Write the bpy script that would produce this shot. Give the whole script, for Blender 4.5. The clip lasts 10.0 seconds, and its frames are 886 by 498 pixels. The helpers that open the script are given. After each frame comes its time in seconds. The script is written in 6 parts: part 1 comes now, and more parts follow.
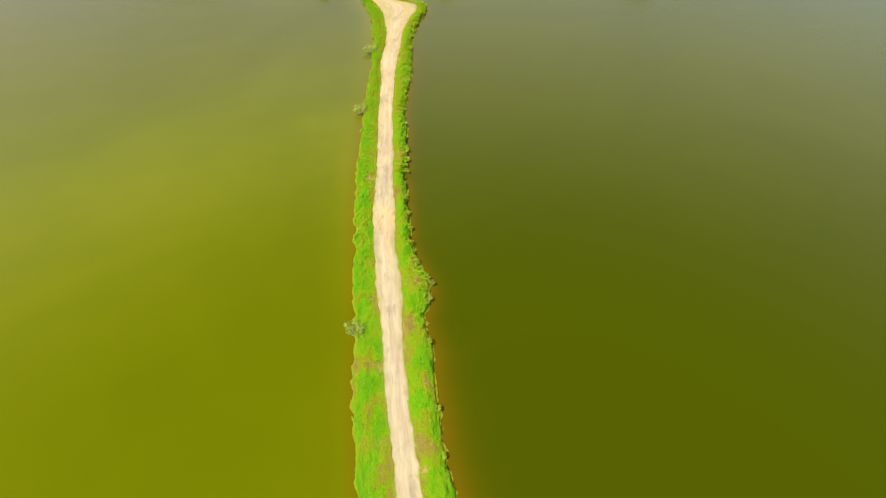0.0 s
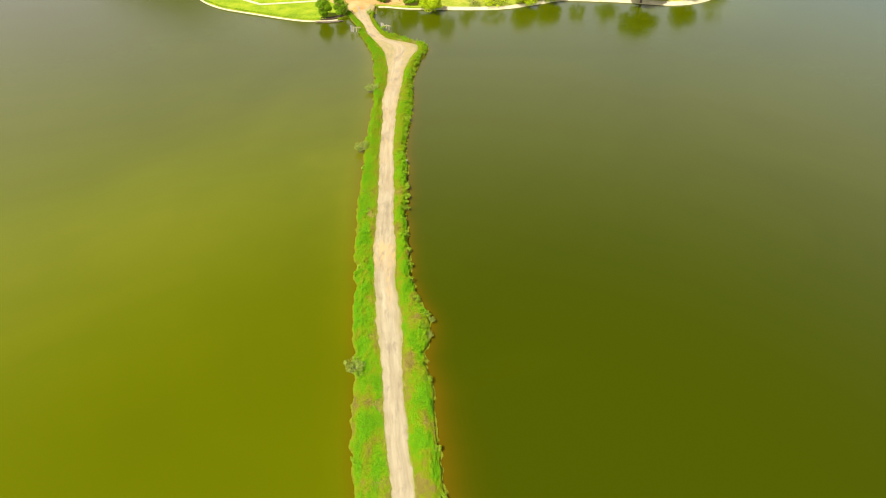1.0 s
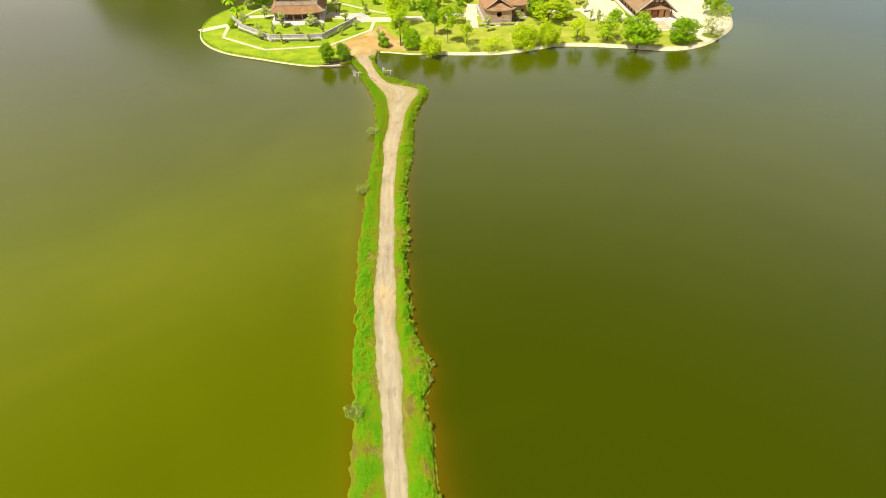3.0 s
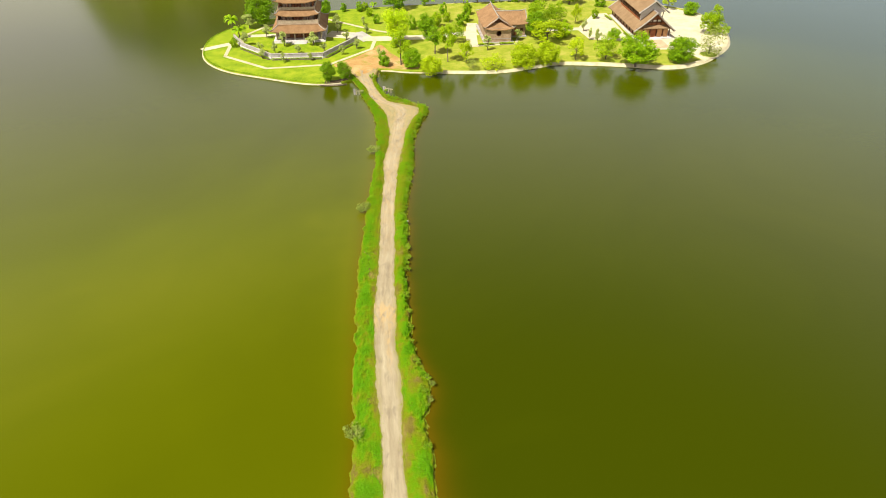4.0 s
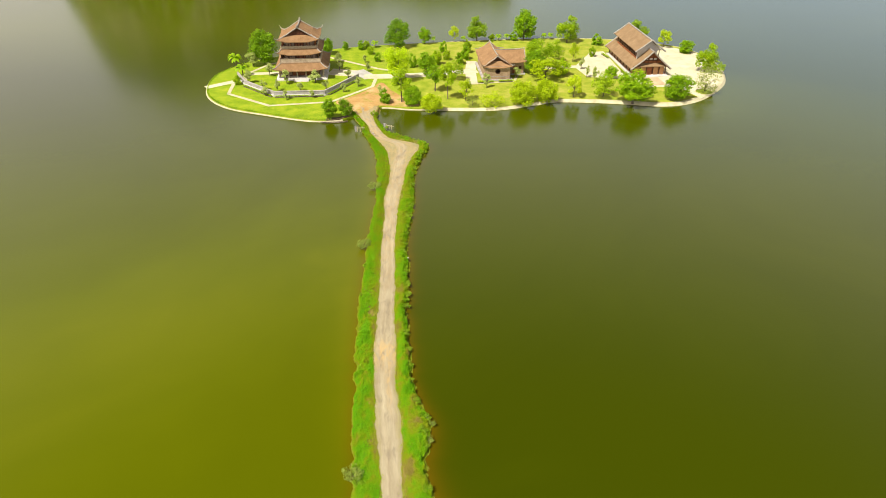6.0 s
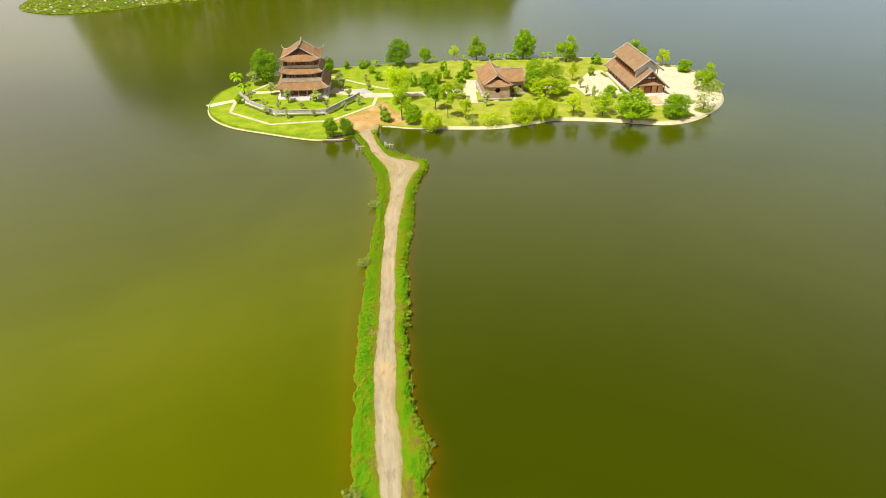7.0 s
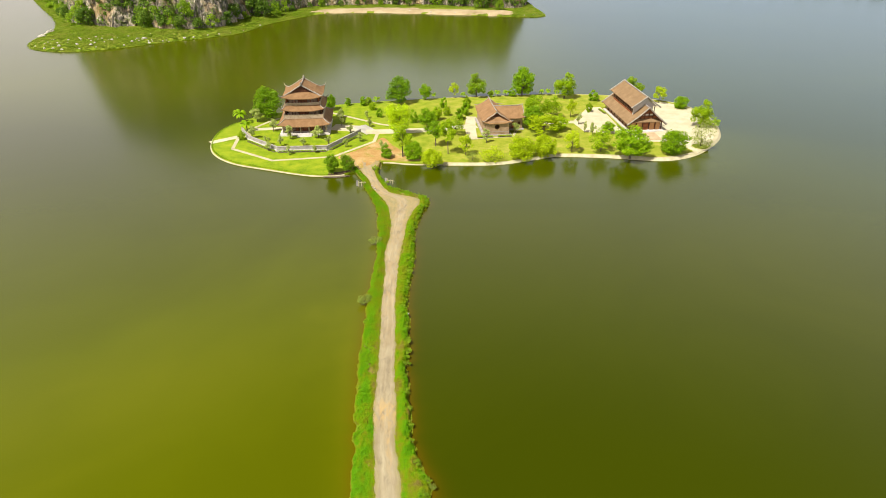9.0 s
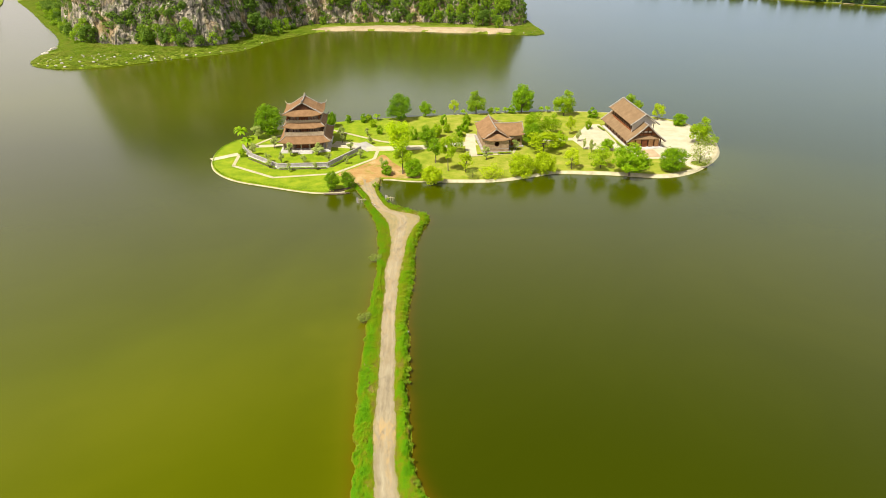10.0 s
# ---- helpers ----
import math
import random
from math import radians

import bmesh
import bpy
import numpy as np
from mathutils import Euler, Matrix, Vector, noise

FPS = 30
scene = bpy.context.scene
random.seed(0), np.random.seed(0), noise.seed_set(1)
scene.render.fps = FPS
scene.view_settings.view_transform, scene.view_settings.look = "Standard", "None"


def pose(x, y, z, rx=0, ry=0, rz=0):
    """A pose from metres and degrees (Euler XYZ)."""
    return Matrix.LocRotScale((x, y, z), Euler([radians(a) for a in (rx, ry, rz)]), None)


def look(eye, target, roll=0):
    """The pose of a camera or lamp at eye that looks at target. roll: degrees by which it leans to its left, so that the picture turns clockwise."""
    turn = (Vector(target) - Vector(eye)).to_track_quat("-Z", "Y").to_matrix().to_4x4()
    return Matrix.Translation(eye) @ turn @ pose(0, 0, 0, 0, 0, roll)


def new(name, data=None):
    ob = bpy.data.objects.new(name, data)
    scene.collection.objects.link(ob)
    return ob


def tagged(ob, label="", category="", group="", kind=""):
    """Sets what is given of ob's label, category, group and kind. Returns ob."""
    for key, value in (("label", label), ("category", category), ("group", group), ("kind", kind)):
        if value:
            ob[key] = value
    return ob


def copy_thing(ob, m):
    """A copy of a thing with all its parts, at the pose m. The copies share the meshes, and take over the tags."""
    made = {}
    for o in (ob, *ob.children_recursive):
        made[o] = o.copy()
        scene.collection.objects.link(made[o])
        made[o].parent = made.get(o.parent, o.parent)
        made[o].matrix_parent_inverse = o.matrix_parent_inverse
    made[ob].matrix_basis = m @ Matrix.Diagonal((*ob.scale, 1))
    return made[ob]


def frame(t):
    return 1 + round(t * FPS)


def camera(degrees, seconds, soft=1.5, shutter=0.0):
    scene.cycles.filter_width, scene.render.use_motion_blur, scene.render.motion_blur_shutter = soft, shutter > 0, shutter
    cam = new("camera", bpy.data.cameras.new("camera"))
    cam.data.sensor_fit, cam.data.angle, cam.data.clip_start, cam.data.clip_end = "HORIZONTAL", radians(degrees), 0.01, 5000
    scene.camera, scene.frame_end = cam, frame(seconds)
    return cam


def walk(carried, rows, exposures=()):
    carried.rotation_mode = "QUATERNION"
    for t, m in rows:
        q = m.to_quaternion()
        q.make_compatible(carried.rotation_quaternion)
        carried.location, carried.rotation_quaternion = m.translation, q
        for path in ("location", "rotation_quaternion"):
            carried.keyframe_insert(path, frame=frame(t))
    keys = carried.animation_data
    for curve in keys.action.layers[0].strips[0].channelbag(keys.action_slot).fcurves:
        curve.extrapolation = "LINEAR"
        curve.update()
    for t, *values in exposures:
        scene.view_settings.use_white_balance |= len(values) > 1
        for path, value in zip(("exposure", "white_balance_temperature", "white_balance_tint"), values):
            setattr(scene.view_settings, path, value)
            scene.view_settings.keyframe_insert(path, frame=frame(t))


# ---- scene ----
cam = camera(71.12, 10.0, soft=0.75)
# seconds, x, y, z, pitch, yaw, lean: a drone that rises slowly and tilts up
PATH = [
    (0.0, 0.116, -1.778, 60.614, -44.685, -0.124, 0.09),
    (0.5, 0.110, -1.689, 60.833, -43.205, -0.113, 0.10),
    (1.0, 0.104, -1.600, 61.053, -41.577, -0.078, 0.09),
    (1.5, 0.099, -1.511, 61.272, -40.240, -0.043, 0.10),
    (2.0, 0.093, -1.422, 61.491, -39.570, -0.045, 0.10),
    (2.5, 0.087, -1.333, 61.710, -38.898, -0.046, 0.09),
    (4.0, 0.070, -1.067, 62.368, -36.739, -0.039, 0.075),
    (4.5, 0.064, -0.978, 62.588, -36.051, -0.029, 0.07),
    (5.0, 0.058, -0.889, 62.807, -35.241, -0.037, 0.05),
    (5.5, 0.052, -0.800, 63.026, -34.541, -0.039, 0.06),
    (7.0, 0.035, -0.533, 63.684, -32.336, -0.015, 0.03),
    (7.5, 0.029, -0.444, 63.903, -31.627, -0.014, 0.01),
    (8.0, 0.023, -0.356, 64.123, -30.917, -0.004, 0.02),
    (8.5, 0.017, -0.267, 64.342, -30.209, -0.005, -0.005),
    (9.0, 0.012, -0.178, 64.561, -29.393, 0.002, -0.01),
    (9.5, 0.006, -0.089, 64.781, -28.696, 0.004, -0.02),
    (10.0, 0.0, 0.0, 65.0, -28.0, 0.0, 0.0),
]
walk(cam, [(t, pose(x, y, z, 90 + pitch, 0, yaw) @ pose(0, 0, 0, 0, 0, lean)) for t, x, y, z, pitch, yaw, lean in PATH],
     exposures=[(0.0, 1.10), (1.0, 1.04), (2.5, 0.93), (5.5, 0.80), (10.0, 0.71)])

# ---- daylight: a high sun from behind the camera and to its left
SUN_AZ, SUN_EL = -136.0, 56.0
world = bpy.data.worlds.new("daylight")
scene.world = world
world.use_nodes = True
wn = world.node_tree.nodes
sky = wn.new("ShaderNodeTexSky")
sky.sky_type, sky.sun_disc = "NISHITA", False
sky.sun_elevation, sky.sun_rotation = radians(SUN_EL), radians(SUN_AZ)
sky.dust_density, sky.air_density = 1.5, 1.0
wl = world.node_tree.links
# humid haze whitens the low sky, more so on the sun's side
way = wn.new("ShaderNodeTexCoord").outputs["Generated"]
split = wn.new("ShaderNodeSeparateXYZ")
wl.new(way, split.inputs[0])


def sky_math(op, a, b):
    n = wn.new("ShaderNodeMath")
    n.operation = op
    for sock, val in zip(n.inputs, (a, b)):
        if isinstance(val, (int, float)):
            sock.default_value = val
        else:
            wl.new(val, sock)
    return n.outputs[0]


rise = sky_math("ABSOLUTE", split.outputs["Z"], 0)
low = sky_math("POWER", 2.718, sky_math("MULTIPLY", sky_math("POWER", sky_math("DIVIDE", rise, 0.585), 7.0), -1.0))
side = sky_math("ADD", 0.94, sky_math("MULTIPLY", split.outputs["X"], -0.03))
haze = wn.new("ShaderNodeBackground")
wl.new(sky_math("MULTIPLY", sky_math("MULTIPLY", low, side), sky_math("ADD", 0.71, sky_math("MULTIPLY", rise, 0.92))), haze.inputs["Strength"])
tone = wn.new("ShaderNodeMix")
tone.data_type = "RGBA"
tone.inputs[6].default_value, tone.inputs[7].default_value = (0.60, 0.72, 0.94, 1), (1.0, 0.855, 0.84, 1)
wl.new(sky_math("ADD", 0.32, sky_math("MULTIPLY", split.outputs["X"], -1.0)), tone.inputs[0])
# bluish at the horizon, warmer higher up
upper = wn.new("ShaderNodeMix")
upper.data_type = "RGBA"
upper.inputs[7].default_value = (1.03, 0.84, 0.72, 1)
wl.new(tone.outputs[2], upper.inputs[6])
wl.new(sky_math("MULTIPLY", sky_math("SUBTRACT", rise, 0.27), 5.0), upper.inputs[0])
wl.new(upper.outputs[2], haze.inputs["Color"])
both = wn.new("ShaderNodeAddShader")
wn["Background"].inputs["Strength"].default_value = 0.011
wl.new(sky.outputs[0], wn["Background"].inputs["Color"])
wl.new(wn["Background"].outputs[0], both.inputs[0])
wl.new(haze.outputs[0], both.inputs[1])
wl.new(both.outputs[0], wn["World Output"].inputs["Surface"])
sun_data = bpy.data.lights.new("sun", "SUN")
sun_data.energy, sun_data.angle, sun_data.color = 4.2, radians(0.6), (1.0, 0.95, 0.86)
sun = new("sun", sun_data)
sx, sy = math.sin(radians(SUN_AZ)) * math.cos(radians(SUN_EL)), math.cos(radians(SUN_AZ)) * math.cos(radians(SUN_EL))
sun.matrix_basis = look((sx * 300, sy * 300, math.sin(radians(SUN_EL)) * 300), (0, 0, 0))

# ---- materials
def graph(name):
    m = bpy.data.materials.new(name)
    m.use_nodes = True
    nt = m.node_tree
    return m, nt, nt.nodes["Principled BSDF"]


def noise_node(nt, scale, detail=4.0, rough=0.55, coord=None, distort=0.0):
    n = nt.nodes.new("ShaderNodeTexNoise")
    n.inputs["Scale"].default_value, n.inputs["Detail"].default_value = scale, detail
    n.inputs["Roughness"].default_value, n.inputs["Distortion"].default_value = rough, distort
    if coord is None:
        coord = nt.nodes.new("ShaderNodeNewGeometry").outputs["Position"]
    nt.links.new(coord, n.inputs["Vector"])
    return n.outputs["Fac"]


def ramp(nt, fac, stops):
    r = nt.nodes.new("ShaderNodeValToRGB")
    while len(r.color_ramp.elements) < len(stops):
        r.color_ramp.elements.new(0.5)
    for e, (p, c) in zip(r.color_ramp.elements, stops):
        e.position, e.color = p, (*c, 1) if len(c) == 3 else c
    nt.links.new(fac, r.inputs["Fac"])
    return r.outputs["Color"]


def blend(nt, fac, a, b, mode="MIX"):
    m = nt.nodes.new("ShaderNodeMix")
    m.data_type, m.blend_type = "RGBA", mode
    for sock, val in ((m.inputs[0], fac), (m.inputs[6], a), (m.inputs[7], b)):
        if isinstance(val, (int, float)):
            sock.default_value = val
        elif isinstance(val, tuple):
            sock.default_value = (*val, 1)
        else:
            nt.links.new(val, sock)
    return m.outputs[2]


def arith(nt, op, a, b=0.0):
    m = nt.nodes.new("ShaderNodeMath")
    m.operation = op
    for sock, val in ((m.inputs[0], a), (m.inputs[1], b)):
        if isinstance(val, (int, float)):
            sock.default_value = val
        else:
            nt.links.new(val, sock)
    return m.outputs[0]


def bump(nt, bsdf, height, strength, distance):
    b = nt.nodes.new("ShaderNodeBump")
    b.inputs["Strength"].default_value, b.inputs["Distance"].default_value = strength, distance
    nt.links.new(height, b.inputs["Height"])
    nt.links.new(b.outputs["Normal"], bsdf.inputs["Normal"])


def surface(name, dark, mid, light, coarse, fine, rough, relief, distance=0.05):
    """A worn matt surface: broad stains and fine grain, with relief."""
    m, nt, b = graph(name)
    broad = noise_node(nt, coarse, 5, 0.6)
    grain = noise_node(nt, fine, 6, 0.65)
    mixed = arith(nt, "ADD", arith(nt, "MULTIPLY", broad, 0.6), arith(nt, "MULTIPLY", grain, 0.4))
    nt.links.new(ramp(nt, mixed, [(0.34, dark), (0.5, mid), (0.66, light)]), b.inputs["Base Color"])
    b.inputs["Roughness"].default_value = rough
    b.inputs["Specular IOR Level"].default_value = 0.25
    bump(nt, b, grain, relief, distance)
    return m


def leaf_material(name, dark, mid, light, seed_shift=0.0, shares=(0.42, 0.22, 0.4), contrast=1.0, through_light=0.42, patches=0.45):
    """Leaves: each differs a little, each plant differs, light passes through."""
    m, nt, b = graph(name)
    geo = nt.nodes.new("ShaderNodeNewGeometry")
    info = nt.nodes.new("ShaderNodeObjectInfo")
    patch = noise_node(nt, patches, 3, 0.5)
    if contrast != 1.0:
        patch = arith(nt, "ADD", arith(nt, "MULTIPLY", arith(nt, "SUBTRACT", patch, 0.5), contrast), 0.5)
    f = arith(nt, "ADD", arith(nt, "MULTIPLY", geo.outputs["Random Per Island"], shares[0]), arith(nt, "MULTIPLY", info.outputs["Random"], shares[1]))
    f = arith(nt, "ADD", f, arith(nt, "MULTIPLY", patch, shares[2]))
    f = arith(nt, "ADD", f, seed_shift)
    colour = ramp(nt, f, [(0.15, dark), (0.5, mid), (0.9, light)])
    nt.links.new(colour, b.inputs["Base Color"])
    b.inputs["Roughness"].default_value = 0.55
    b.inputs["Specular IOR Level"].default_value = 0.2
    tr = nt.nodes.new("ShaderNodeBsdfTranslucent")
    nt.links.new(colour, tr.inputs["Color"])
    mix = nt.nodes.new("ShaderNodeMixShader")
    mix.inputs[0].default_value = through_light
    nt.links.new(b.outputs[0], mix.inputs[1])
    nt.links.new(tr.outputs[0], mix.inputs[2])
    nt.links.new(mix.outputs[0], nt.nodes["Material Output"].inputs["Surface"])
    return m


M_LEAF_DEEP = leaf_material("leaf_deep", (0.105, 0.225, 0.001), (0.235, 0.415, 0.002), (0.41, 0.60, 0.004))
M_LEAF_DARK = leaf_material("leaf_dark", (0.07, 0.165, 0.001), (0.18, 0.335, 0.002), (0.34, 0.52, 0.004))
M_LEAF_MID = leaf_material("leaf_mid", (0.15, 0.265, 0.001), (0.30, 0.455, 0.003), (0.48, 0.62, 0.006))
M_LEAF_LIME = leaf_material("leaf_lime", (0.28, 0.38, 0.001), (0.45, 0.58, 0.003), (0.62, 0.72, 0.008))
M_LEAF_DUSTY = leaf_material("leaf_dusty", (0.28, 0.34, 0.06), (0.44, 0.51, 0.13), (0.58, 0.63, 0.24))
M_LEAF_HILL = leaf_material("leaf_hill", (0.06, 0.13, 0.010), (0.13, 0.235, 0.018), (0.265, 0.375, 0.045))
M_LEAF_SLOPE = leaf_material("leaf_slope", (0.13, 0.24, 0.006), (0.255, 0.405, 0.012), (0.40, 0.54, 0.03))
M_LEAF_OLIVE = leaf_material("leaf_olive", (0.19, 0.24, 0.03), (0.31, 0.38, 0.06), (0.43, 0.50, 0.11))
M_LEAF_GREY = leaf_material("leaf_grey", (0.15, 0.215, 0.02), (0.25, 0.325, 0.045), (0.36, 0.43, 0.085))
# far-bank leaves: bluish distance haze is mixed into their colour
M_LEAF_HAZED = leaf_material("leaf_hazed", (0.04, 0.085, 0.03), (0.085, 0.15, 0.055), (0.16, 0.24, 0.09))
M_SHORELEAF = leaf_material("shore_leaf", (0.135, 0.25, 0.006), (0.215, 0.31, 0.012), (0.34, 0.33, 0.06), 0.06, (0.30, 0.0, 0.62), 1.7, 0.35, 0.13)
M_LEAF_BRIGHT = leaf_material("leaf_bright", (0.29, 0.43, 0.001), (0.45, 0.61, 0.002), (0.60, 0.74, 0.006))
def weed_material():
    """Creeping weeds: lush green to olive and straw, as dry as each clump is."""
    m, nt, b = graph("weed")
    dry = nt.nodes.new("ShaderNodeAttribute")
    dry.attribute_name = "dry"
    each = nt.nodes.new("ShaderNodeNewGeometry").outputs["Random Per Island"]
    f = arith(nt, "ADD", dry.outputs["Fac"], arith(nt, "MULTIPLY", arith(nt, "SUBTRACT", each, 0.5), 0.22))
    colour = ramp(nt, f, [(0.0, (0.145, 0.375, 0.001)), (0.35, (0.20, 0.385, 0.001)), (0.62, (0.265, 0.345, 0.004)), (0.85, (0.29, 0.295, 0.02)), (1.0, (0.29, 0.235, 0.05))])
    nt.links.new(colour, b.inputs["Base Color"])
    b.inputs["Roughness"].default_value, b.inputs["Specular IOR Level"].default_value = 0.6, 0.15
    tr = nt.nodes.new("ShaderNodeBsdfTranslucent")
    nt.links.new(colour, tr.inputs["Color"])
    mix = nt.nodes.new("ShaderNodeMixShader")
    mix.inputs[0].default_value = 0.38
    nt.links.new(b.outputs[0], mix.inputs[1])
    nt.links.new(tr.outputs[0], mix.inputs[2])
    nt.links.new(mix.outputs[0], nt.nodes["Material Output"].inputs["Surface"])
    return m


M_WEED = weed_material()
M_REED = leaf_material("dry_weed", (0.20, 0.235, 0.012), (0.29, 0.305, 0.03), (0.39, 0.36, 0.08), 0.0, (0.3, 0.2, 0.5), 1.0, 0.3)
M_FORECOURT = surface("pink_paving", (0.36, 0.25, 0.14), (0.47, 0.345, 0.20), (0.55, 0.43, 0.27), 0.5, 5.0, 0.9, 0.25)
M_PANEL = surface("orange_timber", (0.33, 0.15, 0.06), (0.46, 0.24, 0.10), (0.56, 0.33, 0.16), 1.2, 7.0, 0.6, 0.3)
M_BARK = surface("bark", (0.06, 0.045, 0.03), (0.13, 0.10, 0.07), (0.22, 0.18, 0.13), 1.2, 9.0, 0.9, 0.6)
M_BANK = surface("bank_soil", (0.14, 0.15, 0.010), (0.205, 0.165, 0.035), (0.28, 0.20, 0.07), 0.5, 3.0, 0.95, 0.7, 0.08)
M_SHORE = surface("wild_grass", (0.12, 0.185, 0.005), (0.175, 0.23, 0.010), (0.26, 0.25, 0.045), 0.06, 0.9, 0.95, 0.35, 0.15)
M_SOIL = surface("damp_soil", (0.045, 0.03, 0.016), (0.085, 0.058, 0.03), (0.14, 0.10, 0.055), 0.7, 5.0, 0.95, 0.6)
M_CONCRETE = surface("pale_concrete", (0.34, 0.30, 0.17), (0.46, 0.41, 0.25), (0.56, 0.50, 0.33), 0.5, 6.0, 0.85, 0.2)
M_PAVING = surface("paving", (0.40, 0.36, 0.22), (0.52, 0.47, 0.31), (0.60, 0.55, 0.39), 0.25, 4.0, 0.85, 0.25)
M_GREYPAVE = surface("grey_paving", (0.30, 0.28, 0.24), (0.40, 0.38, 0.33), (0.50, 0.47, 0.41), 0.3, 4.0, 0.85, 0.25)
M_SAND = surface("beach_sand", (0.27, 0.20, 0.10), (0.41, 0.315, 0.18), (0.52, 0.42, 0.265), 0.08, 1.2, 0.95, 0.4, 0.2)
M_STONEWALL = surface("grey_stone", (0.20, 0.18, 0.16), (0.34, 0.31, 0.28), (0.46, 0.43, 0.39), 0.8, 6.0, 0.85, 0.4)
M_WHITESTONE = surface("white_stone", (0.42, 0.39, 0.34), (0.54, 0.505, 0.45), (0.64, 0.60, 0.54), 0.7, 6.0, 0.8, 0.25)
M_TILE = surface("clay_roof_tile", (0.17, 0.092, 0.038), (0.232, 0.131, 0.057), (0.29, 0.172, 0.08), 0.6, 9.0, 0.85, 0.35)
M_TILE_PALE = surface("weathered_roof_tile", (0.175, 0.11, 0.053), (0.225, 0.145, 0.072), (0.275, 0.183, 0.096), 0.6, 9.0, 0.85, 0.35)
M_TILE_WARM = surface("warm_roof_tile", (0.19, 0.104, 0.045), (0.255, 0.146, 0.065), (0.32, 0.19, 0.09), 0.6, 9.0, 0.85, 0.35)
M_RIDGE = surface("lime_mortar_ridge", (0.17, 0.15, 0.12), (0.28, 0.25, 0.205), (0.40, 0.365, 0.31), 1.0, 5.0, 0.85, 0.4)
M_TIMBER = surface("dark_timber", (0.035, 0.014, 0.007), (0.075, 0.028, 0.012), (0.13, 0.05, 0.02), 1.2, 7.0, 0.6, 0.3)
M_REDWOOD = surface("red_timber", (0.14, 0.045, 0.016), (0.24, 0.08, 0.028), (0.34, 0.13, 0.05), 1.2, 7.0, 0.6, 0.3)
M_BRICK = surface("brown_brick", (0.20, 0.13, 0.075), (0.31, 0.21, 0.125), (0.41, 0.30, 0.195), 1.0, 8.0, 0.9, 0.4)
M_RAIL = surface("weathered_rail", (0.25, 0.18, 0.11), (0.37, 0.285, 0.19), (0.47, 0.38, 0.27), 1.0, 8.0, 0.85, 0.3)
M_POST = surface("grey_wood", (0.34, 0.29, 0.15), (0.46, 0.40, 0.22), (0.56, 0.50, 0.30), 2.0, 12.0, 0.9, 0.4)
M_BOULDER = surface("pale_limestone", (0.33, 0.30, 0.24), (0.45, 0.41, 0.33), (0.57, 0.52, 0.43), 0.5, 4.0, 0.9, 0.6)


def clay_material():
    """Bare reddish earth that the grass is growing back over."""
    m, nt, b = graph("bare_clay")
    broad, grain = noise_node(nt, 0.22, 5, 0.6), noise_node(nt, 3.5, 6, 0.65)
    mixed = arith(nt, "ADD", arith(nt, "MULTIPLY", broad, 0.6), arith(nt, "MULTIPLY", grain, 0.4))
    soil = ramp(nt, mixed, [(0.34, (0.31, 0.155, 0.045)), (0.5, (0.41, 0.25, 0.085)), (0.66, (0.51, 0.38, 0.18))])
    turf = arith(nt, "ADD", arith(nt, "MULTIPLY", noise_node(nt, 0.30, 5, 0.65), 0.75), arith(nt, "MULTIPLY", noise_node(nt, 2.0, 4, 0.6), 0.25))
    cover = ramp(nt, turf, [(0.53, (0, 0, 0)), (0.62, (0.8, 0.8, 0.8))])
    nt.links.new(blend(nt, cover, soil, (0.20, 0.225, 0.015)), b.inputs["Base Color"])
    b.inputs["Roughness"].default_value, b.inputs["Specular IOR Level"].default_value = 0.95, 0.2
    bump(nt, b, grain, 0.5, 0.06)
    return m


M_CLAY = clay_material()


def lawn_material():
    """Mown grass: greener in the western garden, drier and yellower in the east."""
    m, nt, b = graph("lawn")
    pos = nt.nodes.new("ShaderNodeNewGeometry").outputs["Position"]
    xyz = nt.nodes.new("ShaderNodeSeparateXYZ")
    nt.links.new(pos, xyz.inputs[0])
    broad, grain = noise_node(nt, 0.3, 6, 0.65), noise_node(nt, 2.4, 6, 0.7)
    mixed = arith(nt, "ADD", arith(nt, "MULTIPLY", broad, 0.6), arith(nt, "MULTIPLY", grain, 0.4))
    green = ramp(nt, mixed, [(0.36, (0.11, 0.19, 0.002)), (0.5, (0.20, 0.285, 0.004)), (0.64, (0.31, 0.34, 0.016))])
    dry = ramp(nt, mixed, [(0.36, (0.15, 0.215, 0.006)), (0.5, (0.26, 0.295, 0.02)), (0.64, (0.38, 0.345, 0.07))])
    east = arith(nt, "MULTIPLY", arith(nt, "ADD", xyz.outputs["X"], 22.0), 0.045)
    east = arith(nt, "ADD", east, arith(nt, "MULTIPLY", arith(nt, "SUBTRACT", noise_node(nt, 0.06, 3, 0.5), 0.5), 2.0))
    lim = nt.nodes.new("ShaderNodeClamp")
    nt.links.new(east, lim.inputs[0])
    nt.links.new(blend(nt, lim.outputs[0], green, dry), b.inputs["Base Color"])
    b.inputs["Roughness"].default_value, b.inputs["Specular IOR Level"].default_value = 0.95, 0.2
    bump(nt, b, grain, 0.6, 0.1)
    return m


